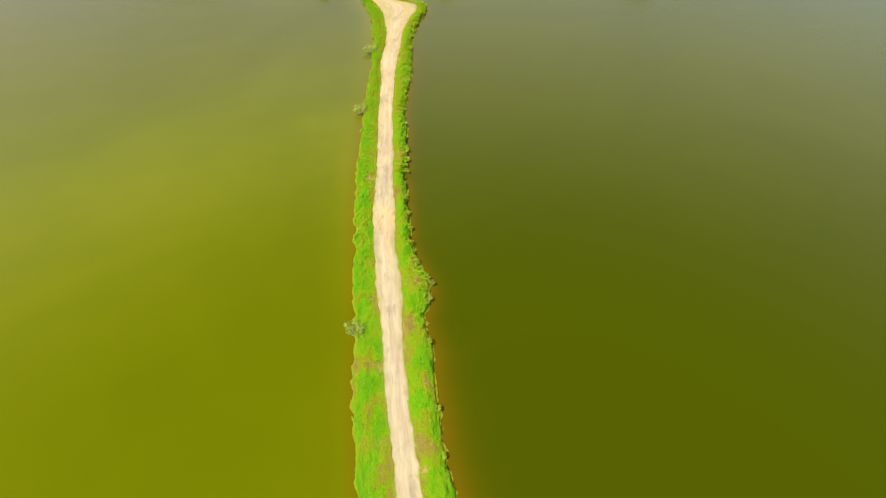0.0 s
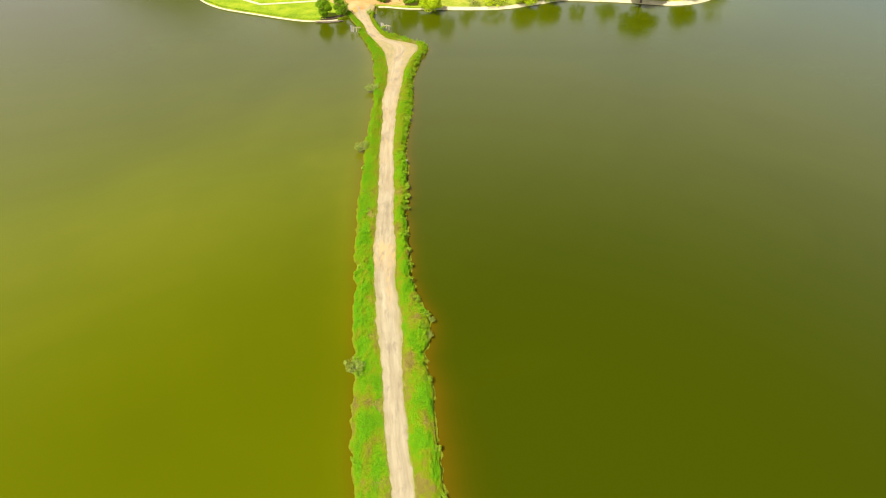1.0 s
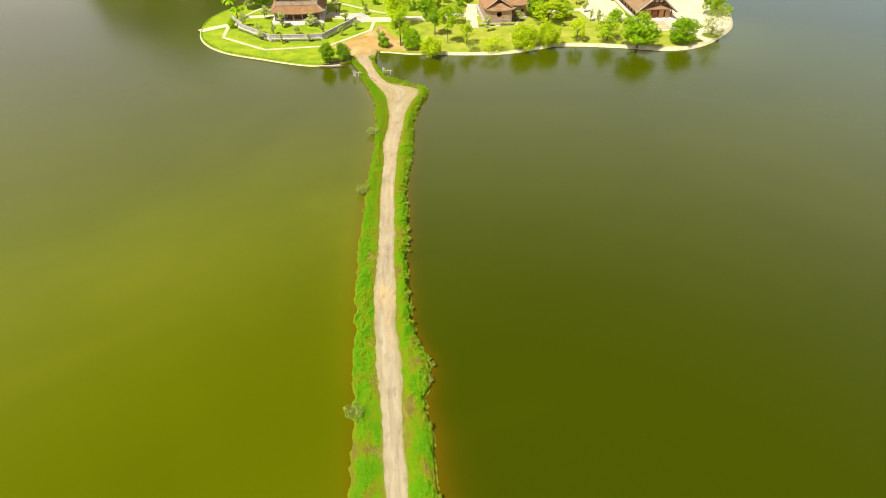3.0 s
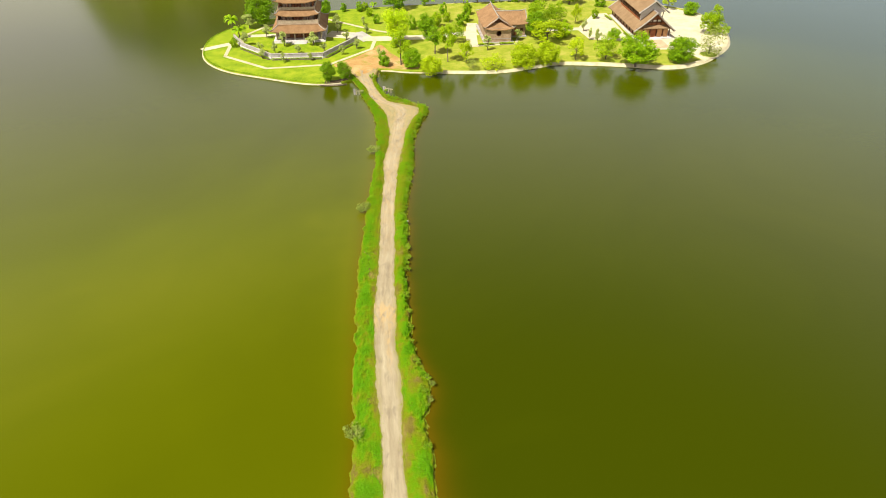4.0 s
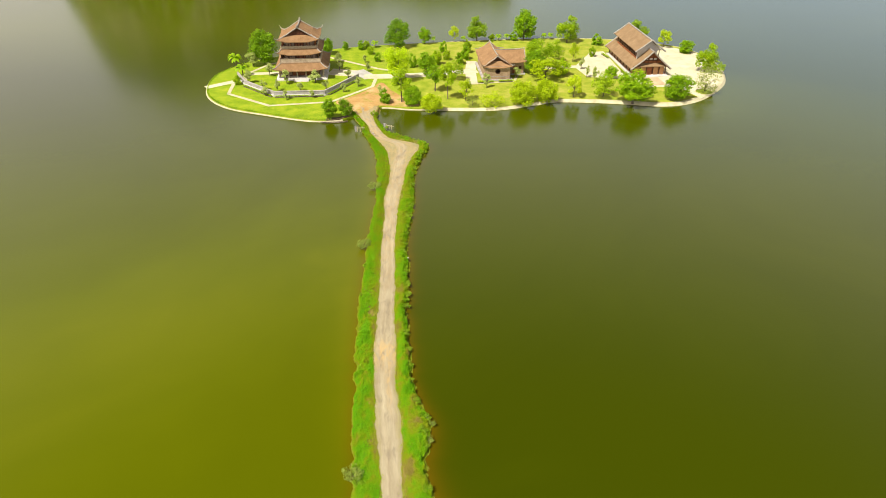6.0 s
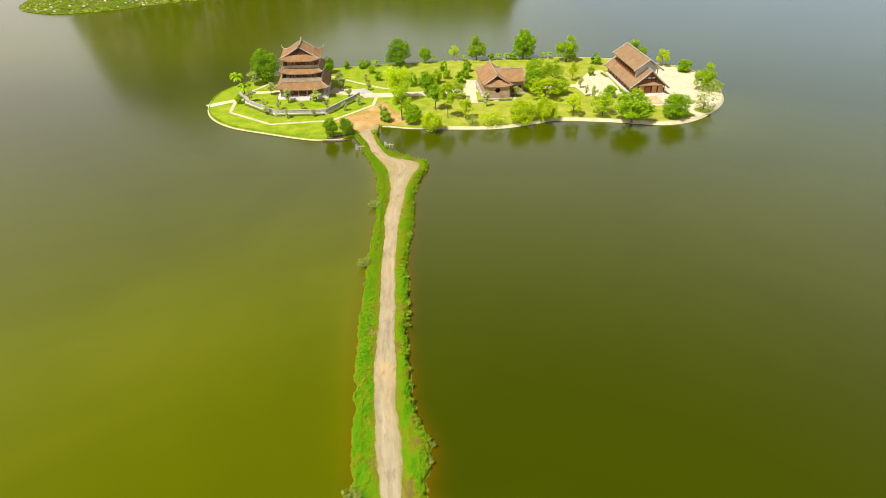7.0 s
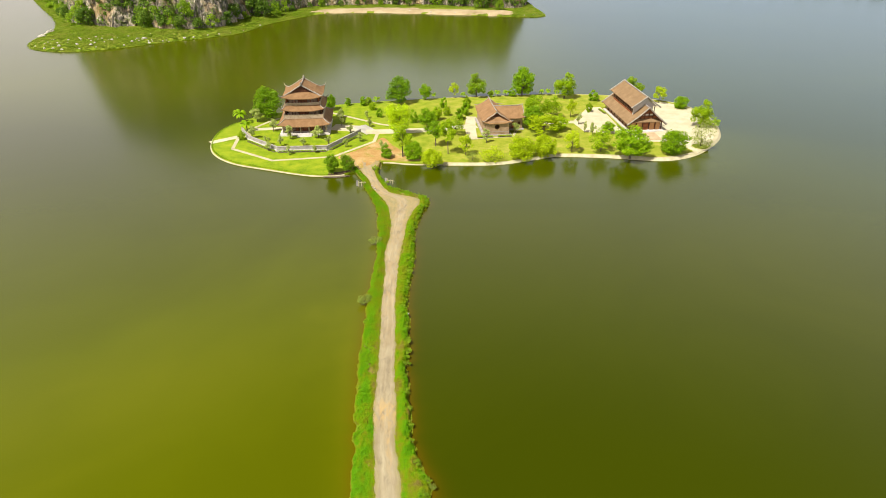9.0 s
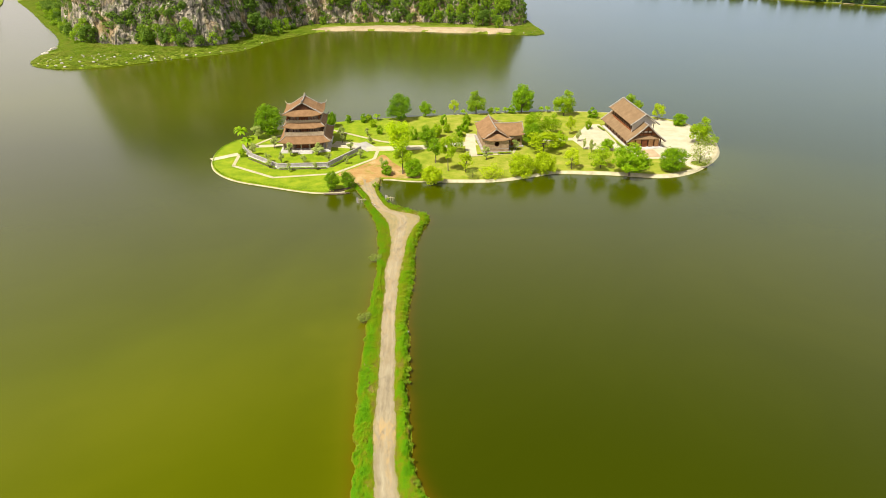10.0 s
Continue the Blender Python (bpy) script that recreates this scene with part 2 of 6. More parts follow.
def road_material():
    m, nt, b = graph("dirt_road")
    across = nt.nodes.new("ShaderNodeAttribute")
    across.attribute_name = "across"
    mp = nt.nodes.new("ShaderNodeMapping")
    mp.inputs["Scale"].default_value = (0.9, 0.08, 1.0)
    nt.links.new(across.outputs["Vector"], mp.inputs["Vector"])
    ruts = noise_node(nt, 1.5, 5, 0.65, mp.outputs[0], 0.3)
    broad = noise_node(nt, 0.16, 4, 0.6)
    grit = noise_node(nt, 9.0, 6, 0.7)
    base = ramp(nt, ruts, [(0.30, (0.272, 0.224, 0.135)), (0.5, (0.33, 0.279, 0.172)), (0.70, (0.395, 0.34, 0.217))])
    damp = ramp(nt, broad, [(0.48, (0, 0, 0)), (0.66, (1, 1, 1))])
    base = blend(nt, arith(nt, "MULTIPLY", damp, 0.4), base, (0.22, 0.165, 0.095))
    # trodden grey blotches, drawn out along the road, and browner margins
    mp2 = nt.nodes.new("ShaderNodeMapping")
    mp2.inputs["Scale"].default_value = (0.75, 0.32, 1.0)
    nt.links.new(across.outputs["Vector"], mp2.inputs["Vector"])
    blotch = ramp(nt, noise_node(nt, 1.0, 5, 0.6, mp2.outputs[0], 0.6), [(0.55, (0, 0, 0)), (0.66, (1, 1, 1))])
    base = blend(nt, arith(nt, "MULTIPLY", blotch, 0.5), base, (0.185, 0.15, 0.10))
    xyz = nt.nodes.new("ShaderNodeSeparateXYZ")
    nt.links.new(across.outputs["Vector"], xyz.inputs[0])
    brink = arith(nt, "ADD", arith(nt, "ABSOLUTE", xyz.outputs["X"]), arith(nt, "MULTIPLY", arith(nt, "SUBTRACT", noise_node(nt, 0.8, 4, 0.6), 0.5), 1.2))
    base = blend(nt, arith(nt, "MULTIPLY", ramp(nt, arith(nt, "MULTIPLY", brink, 0.5), [(0.42, (0, 0, 0)), (0.76, (1, 1, 1))]), 0.65), base, (0.255, 0.22, 0.085))
    base = blend(nt, 0.35, base, ramp(nt, grit, [(0.3, (0.6, 0.6, 0.6)), (0.7, (1.1, 1.1, 1.1))]), "MULTIPLY")
    # a patch of redder fill
    clay = nt.nodes.new("ShaderNodeAttribute")
    clay.attribute_name = "clay"
    base = blend(nt, arith(nt, "MULTIPLY", clay.outputs["Fac"], ramp(nt, noise_node(nt, 1.6, 4, 0.6, mp2.outputs[0], 0.5), [(0.38, (0, 0, 0)), (0.60, (0.85, 0.85, 0.85))])), base, (0.435, 0.30, 0.125))
    nt.links.new(base, b.inputs["Base Color"])
    b.inputs["Roughness"].default_value, b.inputs["Specular IOR Level"].default_value = 0.95, 0.2
    bump(nt, b, arith(nt, "ADD", ruts, arith(nt, "MULTIPLY", grit, 0.4)), 0.5, 0.08)
    return m


def water_material():
    """Turbid lake water: its silty tone varies from place to place, gloss and small ripples on top."""
    m, nt, b = graph("lake_water")
    silt_tone = nt.nodes.new("ShaderNodeAttribute")
    silt_tone.attribute_name = "silt_tone"
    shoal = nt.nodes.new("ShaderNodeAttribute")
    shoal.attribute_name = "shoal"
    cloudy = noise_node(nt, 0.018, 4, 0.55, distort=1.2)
    f = arith(nt, "ADD", silt_tone.outputs["Fac"], arith(nt, "MULTIPLY", arith(nt, "SUBTRACT", cloudy, 0.5), 0.22))
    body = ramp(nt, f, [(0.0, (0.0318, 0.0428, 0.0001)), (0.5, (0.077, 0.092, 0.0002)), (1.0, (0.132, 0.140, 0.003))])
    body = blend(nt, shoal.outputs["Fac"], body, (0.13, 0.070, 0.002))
    nt.links.new(body, b.inputs["Base Color"])
    b.inputs["Roughness"].default_value, b.inputs["IOR"].default_value = 0.17, 1.33
    b.inputs["Specular IOR Level"].default_value = 0.25
    mp = nt.nodes.new("ShaderNodeMapping")
    mp.inputs["Scale"].default_value = (0.8, 1.6, 1.0)
    mp.inputs["Rotation"].default_value = (0, 0, 0.5)
    nt.links.new(nt.nodes.new("ShaderNodeNewGeometry").outputs["Position"], mp.inputs["Vector"])
    rip = noise_node(nt, 1.6, 3, 0.6, mp.outputs[0])
    bump(nt, b, rip, 0.15, 0.05)
    return m


def rock_material():
    m, nt, b = graph("karst_limestone")
    geo = nt.nodes.new("ShaderNodeNewGeometry")
    mp = nt.nodes.new("ShaderNodeMapping")
    mp.inputs["Scale"].default_value = (1.0, 1.0, 0.42)
    nt.links.new(geo.outputs["Position"], mp.inputs["Vector"])
    streak = noise_node(nt, 0.34, 9, 0.68, mp.outputs[0], 0.9)
    blot = noise_node(nt, 0.07, 5, 0.6)
    rock = ramp(nt, streak, [(0.36, (0.06, 0.055, 0.045)), (0.45, (0.17, 0.15, 0.115)), (0.53, (0.34, 0.29, 0.215)), (0.64, (0.60, 0.52, 0.39))])
    moss = ramp(nt, noise_node(nt, 0.3, 7, 0.7), [(0.50, (0, 0, 0)), (0.60, (1, 1, 1))])
    rock = blend(nt, arith(nt, "MULTIPLY", ramp(nt, blot, [(0.50, (0, 0, 0)), (0.62, (1, 1, 1))]), 0.65), rock, (0.40, 0.26, 0.10))
    mp3 = nt.nodes.new("ShaderNodeMapping")
    mp3.inputs["Scale"].default_value = (1.0, 1.0, 0.28)
    nt.links.new(geo.outputs["Position"], mp3.inputs["Vector"])
    weep = ramp(nt, noise_node(nt, 0.22, 6, 0.65, mp3.outputs[0], 0.8), [(0.52, (0, 0, 0)), (0.60, (1, 1, 1))])
    rock = blend(nt, arith(nt, "MULTIPLY", weep, 0.75), rock, (0.075, 0.068, 0.058))
    rock = blend(nt, arith(nt, "MULTIPLY", moss, 0.8), rock, (0.07, 0.10, 0.012))
    nt.links.new(rock, b.inputs["Base Color"])
    b.inputs["Roughness"].default_value = 0.95
    b.inputs["Specular IOR Level"].default_value = 0.2
    bump(nt, b, streak, 1.0, 1.2)
    return m


M_ROAD, M_WATER, M_ROCK, M_LAWN = road_material(), water_material(), rock_material(), lawn_material()


# ---- building blocks
def mesh_object(name, verts, faces, material, parent=None, label="", smooth=False):
    me = bpy.data.meshes.new(name)
    me.from_pydata(verts if isinstance(verts, list) else verts.tolist(), [], faces if isinstance(faces, list) else faces.tolist())
    me.materials.append(material)
    if smooth:
        me.polygons.foreach_set("use_smooth", [True] * len(me.polygons))
    ob = new(name, me)
    ob.parent = parent
    if label:
        ob["label"] = label
    return ob


def part(name, bm, material, parent=None, label="", smooth=False):
    me = bpy.data.meshes.new(name)
    bm.to_mesh(me)
    bm.free()
    me.materials.append(material)
    if smooth:
        me.polygons.foreach_set("use_smooth", [True] * len(me.polygons))
    ob = new(name, me)
    ob.parent = parent
    if label:
        ob["label"] = label
    return ob


def box(bm, x0, x1, y0, y1, z0, z1, bevel=0.0):
    vs = [bm.verts.new((x, y, z)) for z in (z0, z1) for y in (y0, y1) for x in (x0, x1)]
    fs = [bm.faces.new([vs[i] for i in q]) for q in ((0, 2, 3, 1), (4, 5, 7, 6), (0, 1, 5, 4), (2, 6, 7, 3), (0, 4, 6, 2), (1, 3, 7, 5))]
    if bevel:
        bmesh.ops.bevel(bm, geom=list({e for f in fs for e in f.edges}), offset=bevel, segments=1, affect="EDGES")
    return bm


def tube(bm, p, q, r0, r1, seg=7):
    """A tapered round bar from p to q."""
    p, q = Vector(p), Vector(q)
    d = (q - p).normalized()
    a = d.orthogonal().normalized()
    c = d.cross(a)
    rings = []
    for o, r in ((p, r0), (q, r1)):
        rings.append([bm.verts.new(o + (a * math.cos(k * math.tau / seg) + c * math.sin(k * math.tau / seg)) * r) for k in range(seg)])
    for k in range(seg):
        bm.faces.new((rings[0][k], rings[0][(k + 1) % seg], rings[1][(k + 1) % seg], rings[1][k]))
    bm.faces.new(rings[0][::-1])
    bm.faces.new(rings[1])
    return bm


def bent_bar(bm, pts, radii, seg=6):
    for (p, q), (r0, r1) in zip(zip(pts, pts[1:]), zip(radii, radii[1:])):
        tube(bm, p, q, r0, r1, seg)
    return bm


def root(name, m, label, category, group=""):
    ob = new(name)
    ob.empty_display_size = 0.5
    ob.matrix_basis = m
    return tagged(ob, label, category, group)


def spline(pts, per=8, closed=False):
    """Points on a smooth line through pts."""
    p = np.array(pts, float)
    n = len(p)
    out = []
    for i in range(n if closed else n - 1):
        a, b, c, d = (p[(i + k) % n] if closed else p[min(max(i + k, 0), n - 1)] for k in (-1, 0, 1, 2))
        for s in np.arange(per) / per:
            out.append(0.5 * (2 * b + (c - a) * s + (2 * a - 5 * b + 4 * c - d) * s * s + (3 * b - a - 3 * c + d) * s ** 3))
    if not closed:
        out.append(p[-1])
    return np.array(out)


def offset_line(p, dist, closed=True):
    """The line p moved to its left by dist (one number, or one for each point)."""
    if closed:
        t = np.roll(p, -1, 0) - np.roll(p, 1, 0)
    else:
        t = np.gradient(p, axis=0)
    t = t / np.linalg.norm(t, axis=1)[:, None]
    return p + np.stack([-t[:, 1], t[:, 0]], 1) * (np.ones(len(p)) * dist)[:, None]


def slab(name, outline, z0, z1, material, parent=None, label="", bevel=0.0):
    """A flat plate with upright sides over an outline."""
    bm = bmesh.new()
    top = [bm.verts.new((x, y, z1)) for x, y in outline]
    low = [bm.verts.new((x, y, z0)) for x, y in outline]
    f = bm.faces.new(top)
    for k in range(len(top)):
        j = (k + 1) % len(top)
        bm.faces.new((top[k], low[k], low[j], top[j]))
    f.normal_update()
    if f.normal.z < 0:
        bmesh.ops.reverse_faces(bm, faces=bm.faces[:])
    bmesh.ops.triangulate(bm, faces=[f])
    return part(name, bm, material, parent, label)


def band(name, inner, outer, z0, z1, material, closed=True, parent=None, label=""):
    """A kerb or path between two lines, with upright sides."""
    n = len(inner)
    v = [(*p, z) for z in (z1, z0) for line in (inner, outer) for p in line]
    f = []
    for k in range(n if closed else n - 1):
        j = (k + 1) % n
        f += [(k, j, n + j, n + k), (n + k, n + j, 3 * n + j, 3 * n + k), (j, k, 2 * n + k, 2 * n + j)]
    ob = mesh_object(name, v, f, material, parent, label)
    bm = bmesh.new()
    bm.from_mesh(ob.data)
    bmesh.ops.recalc_face_normals(bm, faces=bm.faces[:])
    bm.to_mesh(ob.data)
    bm.free()
    return ob


def leaves(rng, centres, normals, size, stretch=1.5, scatter=0.45):
    """Verts and faces of small pointed leaf sprays, one at each centre, facing about along its normal."""
    n = len(centres)
    nn = normals + rng.normal(0, scatter, (n, 3))
    nn /= np.linalg.norm(nn, axis=1)[:, None]
    a = np.cross(nn, rng.normal(0, 1, (n, 3)))
    a /= np.linalg.norm(a, axis=1)[:, None] + 1e-9
    b = np.cross(nn, a)
    s = (size * rng.uniform(0.6, 1.35, n))[:, None]
    fold = nn * s * 0.18
    v = np.stack([centres - a * s * stretch * 0.5, centres + b * s * 0.42 + fold, centres + a * s * stretch * 0.55, centres - b * s * 0.42 + fold], 1).reshape(-1, 3)
    f = np.arange(4 * n).reshape(n, 4)
    return v, f


def directions(rng, n):
    d = rng.normal(0, 1, (n, 3))
    return d / np.linalg.norm(d, axis=1)[:, None]

# ---- the causeway: y, left waterline, road's left and right edge, right waterline
WATER_Z = -0.5
CAUSEWAY = [
    (-60.0, 0.5, 4.0, 6.6, 10.2), (0.0, -5.2, -1.6, 1.0, 4.6), (25.1, -8.53, -4.52, -1.82, 1.46), (29.4, -9.13, -5.16, -2.56, 0.57),
    (33.3, -9.84, -5.82, -3.23, -0.09), (37.6, -10.16, -6.47, -3.83, -0.62), (42.3, -10.65, -6.99, -4.42, -0.99),
    (47.5, -11.19, -7.77, -5.0, -2.26), (53.3, -11.93, -8.7, -5.12, -1.41), (57.4, -12.13, -9.1, -5.93, -2.87),
    (61.9, -12.43, -9.69, -6.56, -4.27), (66.7, -12.92, -10.15, -6.74, -4.53), (74.7, -13.29, -10.35, -7.52, -5.09),
]
CAUSEWAY_FAR = [
    (85.4, -13.67, -10.79, -8.02, -5.4), (95.5, -13.82, -11.41, -8.79, -6.11), (105.7, -13.93, -11.57, -8.99, -5.77),
    (112.7, -13.75, -12.34, -8.93, -5.57), (120.3, -14.29, -11.71, -8.5, -5.84), (127.2, -15.02, -12.07, -8.22, -5.57),
    (133.1, -15.54, -12.89, -7.05, -4.83), (137.2, -16.58, -14.0, -5.58, -3.71), (140.5, -17.86, -15.36, -5.96, -3.64),
    (142.9, -18.51, -16.68, -13.04, -6.08), (146.4, -19.86, -18.28, -15.14, -13.39), (151.9, -21.17, -19.83, -17.19, -16.14),
    (157.0, -23.6, -22.2, -18.6, -17.6), (161.0, -25.6, -24.2, -18.4, -17.4), (166.0, -28.0, -26.4, -18.0, -17.0),
]
ways = np.array(CAUSEWAY + CAUSEWAY_FAR)
ROW_Y = np.arange(-60, 166, 0.4)
rng = np.random.default_rng(4)


def wander(n, step, amount, seed):
    r = np.random.default_rng(seed)
    k = int(n / step) + 3
    return np.interp(np.arange(n) / step, np.arange(k), r.normal(0, amount, k))


EDGE = [np.interp(ROW_Y, ways[:, 0], ways[:, k]) for k in (1, 2, 3, 4)]
for k in range(4):
    EDGE[k] = np.convolve(np.pad(EDGE[k], 3, "edge"), np.ones(7) / 7, "valid")
    rag = 1.0 if k in (0, 3) else 0.45
    EDGE[k] = EDGE[k] + rag * (wander(len(ROW_Y), 2.5, 0.17, k + 1) + wander(len(ROW_Y), 9, 0.10, k + 11))
XL, RL, RR, XR = EDGE
XL = XL + np.interp(ROW_Y, [60, 72, 125, 130], [0.35, 0.05, 0.0, 0.0])
XR = XR - np.interp(ROW_Y, [45, 50, 58, 70, 126, 132], [0.2, 0.0, 0.3, 0.65, 0.65, 0.0])


def build_causeway():
    prof = [(-1.0, -1.3), (0.0, -0.52), (0.35, -0.12), (0.9, 0.12)]
    cols, zs = [], []
    n = len(ROW_Y)
    lw, rw = RL - XL, XR - RR
    for d, z in prof:
        cols.append(XL + np.minimum(d, lw * 0.5))
        zs.append(z + wander(n, 2, 0.06, int(d * 10) + 30))
    cols += [XL + lw * 0.75, RL - 0.06, RL + 0.3]
    zs += [0.12 + wander(n, 2, 0.06, 50), np.full(n, 0.03), np.full(n, -0.2)]
    cols += [RR - 0.3, RR + 0.06, RR + rw * 0.25]
    zs += [np.full(n, -0.2), np.full(n, 0.03), 0.12 + wander(n, 2, 0.06, 51)]
    gentle = [(-1.2, -1.1), (0.0, -0.52), (0.6, -0.30), (1.15, 0.0)]
    for d, z in gentle[::-1]:
        cols.append(XR - np.minimum(d, rw * 0.5))
        zs.append(z + wander(n, 2, 0.06, int(d * 10) + 70))
    c = len(cols)
    v = np.stack([np.array(cols).T.ravel(), np.repeat(ROW_Y, c), np.array(zs).T.ravel()], 1)
    i = (np.arange(n - 1)[:, None] * c + np.arange(c - 1)[None]).ravel()
    f = np.stack([i, i + 1, i + c + 1, i + c], 1)
    tagged(mesh_object("ground_causeway", v, f, M_BANK, smooth=True), "narrow earth causeway overgrown with weeds, across the lake", "causeway", kind="structure")
    # the dirt road on it, with two shallow ruts
    k = 11
    u = np.linspace(0, 1, k)
    x = RL[:, None] + (RR - RL)[:, None] * u
    z = 0.03 + 0.03 * np.sin(u * math.pi)[None] - 0.05 * (np.exp(-((u - 0.28) / 0.09) ** 2) + np.exp(-((u - 0.72) / 0.09) ** 2))[None]
    z = z + np.array([wander(n, 4, 0.02, 90 + j) for j in range(k)]).T
    z[:, 0] = z[:, -1] = 0.012
    v = np.stack([x.ravel(), np.repeat(ROW_Y, k), z.ravel()], 1)
    i = (np.arange(n - 1)[:, None] * k + np.arange(k - 1)[None]).ravel()
    f = np.stack([i, i + 1, i + k + 1, i + k], 1)
    ob = mesh_object("road", v, f, M_ROAD, smooth=True)
    flat = np.stack([((u[None] - 0.5) * (RR - RL)[:, None]).ravel(), np.repeat(ROW_Y, k), np.zeros(n * k)], 1)
    # redder fill in two patches, one drawn out along the eastern rut, and towards the landing
    fill = np.exp(-((flat[:, 1] - 66.5) / 2.6) ** 2)
    fill = np.maximum(fill, 0.9 * np.exp(-((flat[:, 0] - 0.45) / 0.35) ** 2 - ((flat[:, 1] - 60.5) / 5.0) ** 4))
    fill = np.maximum(fill, 0.35 * np.clip((flat[:, 1] - 76) / 20, 0, 1))
    fill = np.maximum(fill, 0.55 * np.clip((flat[:, 1] - 128) / 16, 0, 1))
    ob.data.attributes.new("across", "FLOAT_VECTOR", "POINT").data.foreach_set("vector", flat.ravel())
    ob.data.attributes.new("clay", "FLOAT", "POINT").data.foreach_set("value", fill)
    tagged(ob, "pale rutted dirt road along the causeway", "road", kind="structure")


# ---- the island
SHORE = [
    (-71.2, 182.0), (-67.5, 172.2), (-60.0, 164.6), (-49.2, 159.9), (-34.3, 155.1), (-24.6, 157.1), (-18.0, 164.6), (-9.0, 163.6), (0.2, 163.3),
    (15.3, 163.7), (26.0, 167.4), (33.1, 169.9), (47.7, 169.0), (62.6, 166.7), (72.8, 170.3), (81.8, 179.0), (87.9, 188.8), (91.2, 203.2),
    (89.0, 216.8), (81.0, 226.4), (61.8, 233.7), (38.2, 235.0), (7.6, 231.1), (-17.5, 226.4), (-35.7, 221.8), (-48.2, 216.5), (-61.3, 208.6),
    (-68.1, 200.8), (-71.6, 192.1),
]
shore = spline(SHORE, 8, True)


def build_island():
    paved = shore[:, 0] > 0
    inner = offset_line(shore, np.where(paved, 0.62, 0.25))
    tagged(slab("ground_island", inner, -1.5, 0.0, M_LAWN), "mown bright-green lawn over the whole island", "lawn", kind="structure")
    ang = shore[:, 0]
    right = np.clip((ang - 20) / 40, 0, 1) * (shore[:, 1] < 205)
    wide = np.where(paved, 0.72, 0.25) + 0.85 * right
    # the kerb is open where the road lands; its outer face slopes into the water
    land = (shore[:, 0] > -26.5) & (shore[:, 0] < -17.5) & (shore[:, 1] < 170)
    start = int(np.nonzero(land)[0][-1]) + 1
    order = [(start + k) % len(shore) for k in range(len(shore)) if not land[(start + k) % len(shore)]]
    a, b, c = (offset_line(shore, q)[order] for q in (wide, np.where(paved, 0.48, 0.0), -0.35))
    n = len(order)
    v = [(*p, z) for line, z in ((a, -0.6), (a, 0.08), (b, 0.09), (c, -1.0)) for p in line]
    # along the western garden it lies low, at the water; elsewhere its face is a gentle slope
    v = [(p[0], p[1], -0.24 if p[0] < 0 and p[2] > 0 else -0.62 if p[0] > 0 and p[2] == -1.0 else p[2]) for p in v]
    f = [(r * n + k, r * n + k + 1, (r + 1) * n + k + 1, (r + 1) * n + k)[::-1] for r in range(3) for k in range(n - 1)]
    ob = mesh_object("kerb_shore", v, f, M_CONCRETE)
    tagged(ob, "pale concrete kerb along the island's waterline", "kerb", kind="structure")


def footpath(name, pts, width, z, material, label, per=1):
    p = spline(pts, per) if per > 1 else np.array(pts, float)
    ob = band(name, offset_line(p, width / 2, False), offset_line(p, -width / 2, False), -0.2, z, material, closed=False)
    return tagged(ob, label, "path", kind="structure")


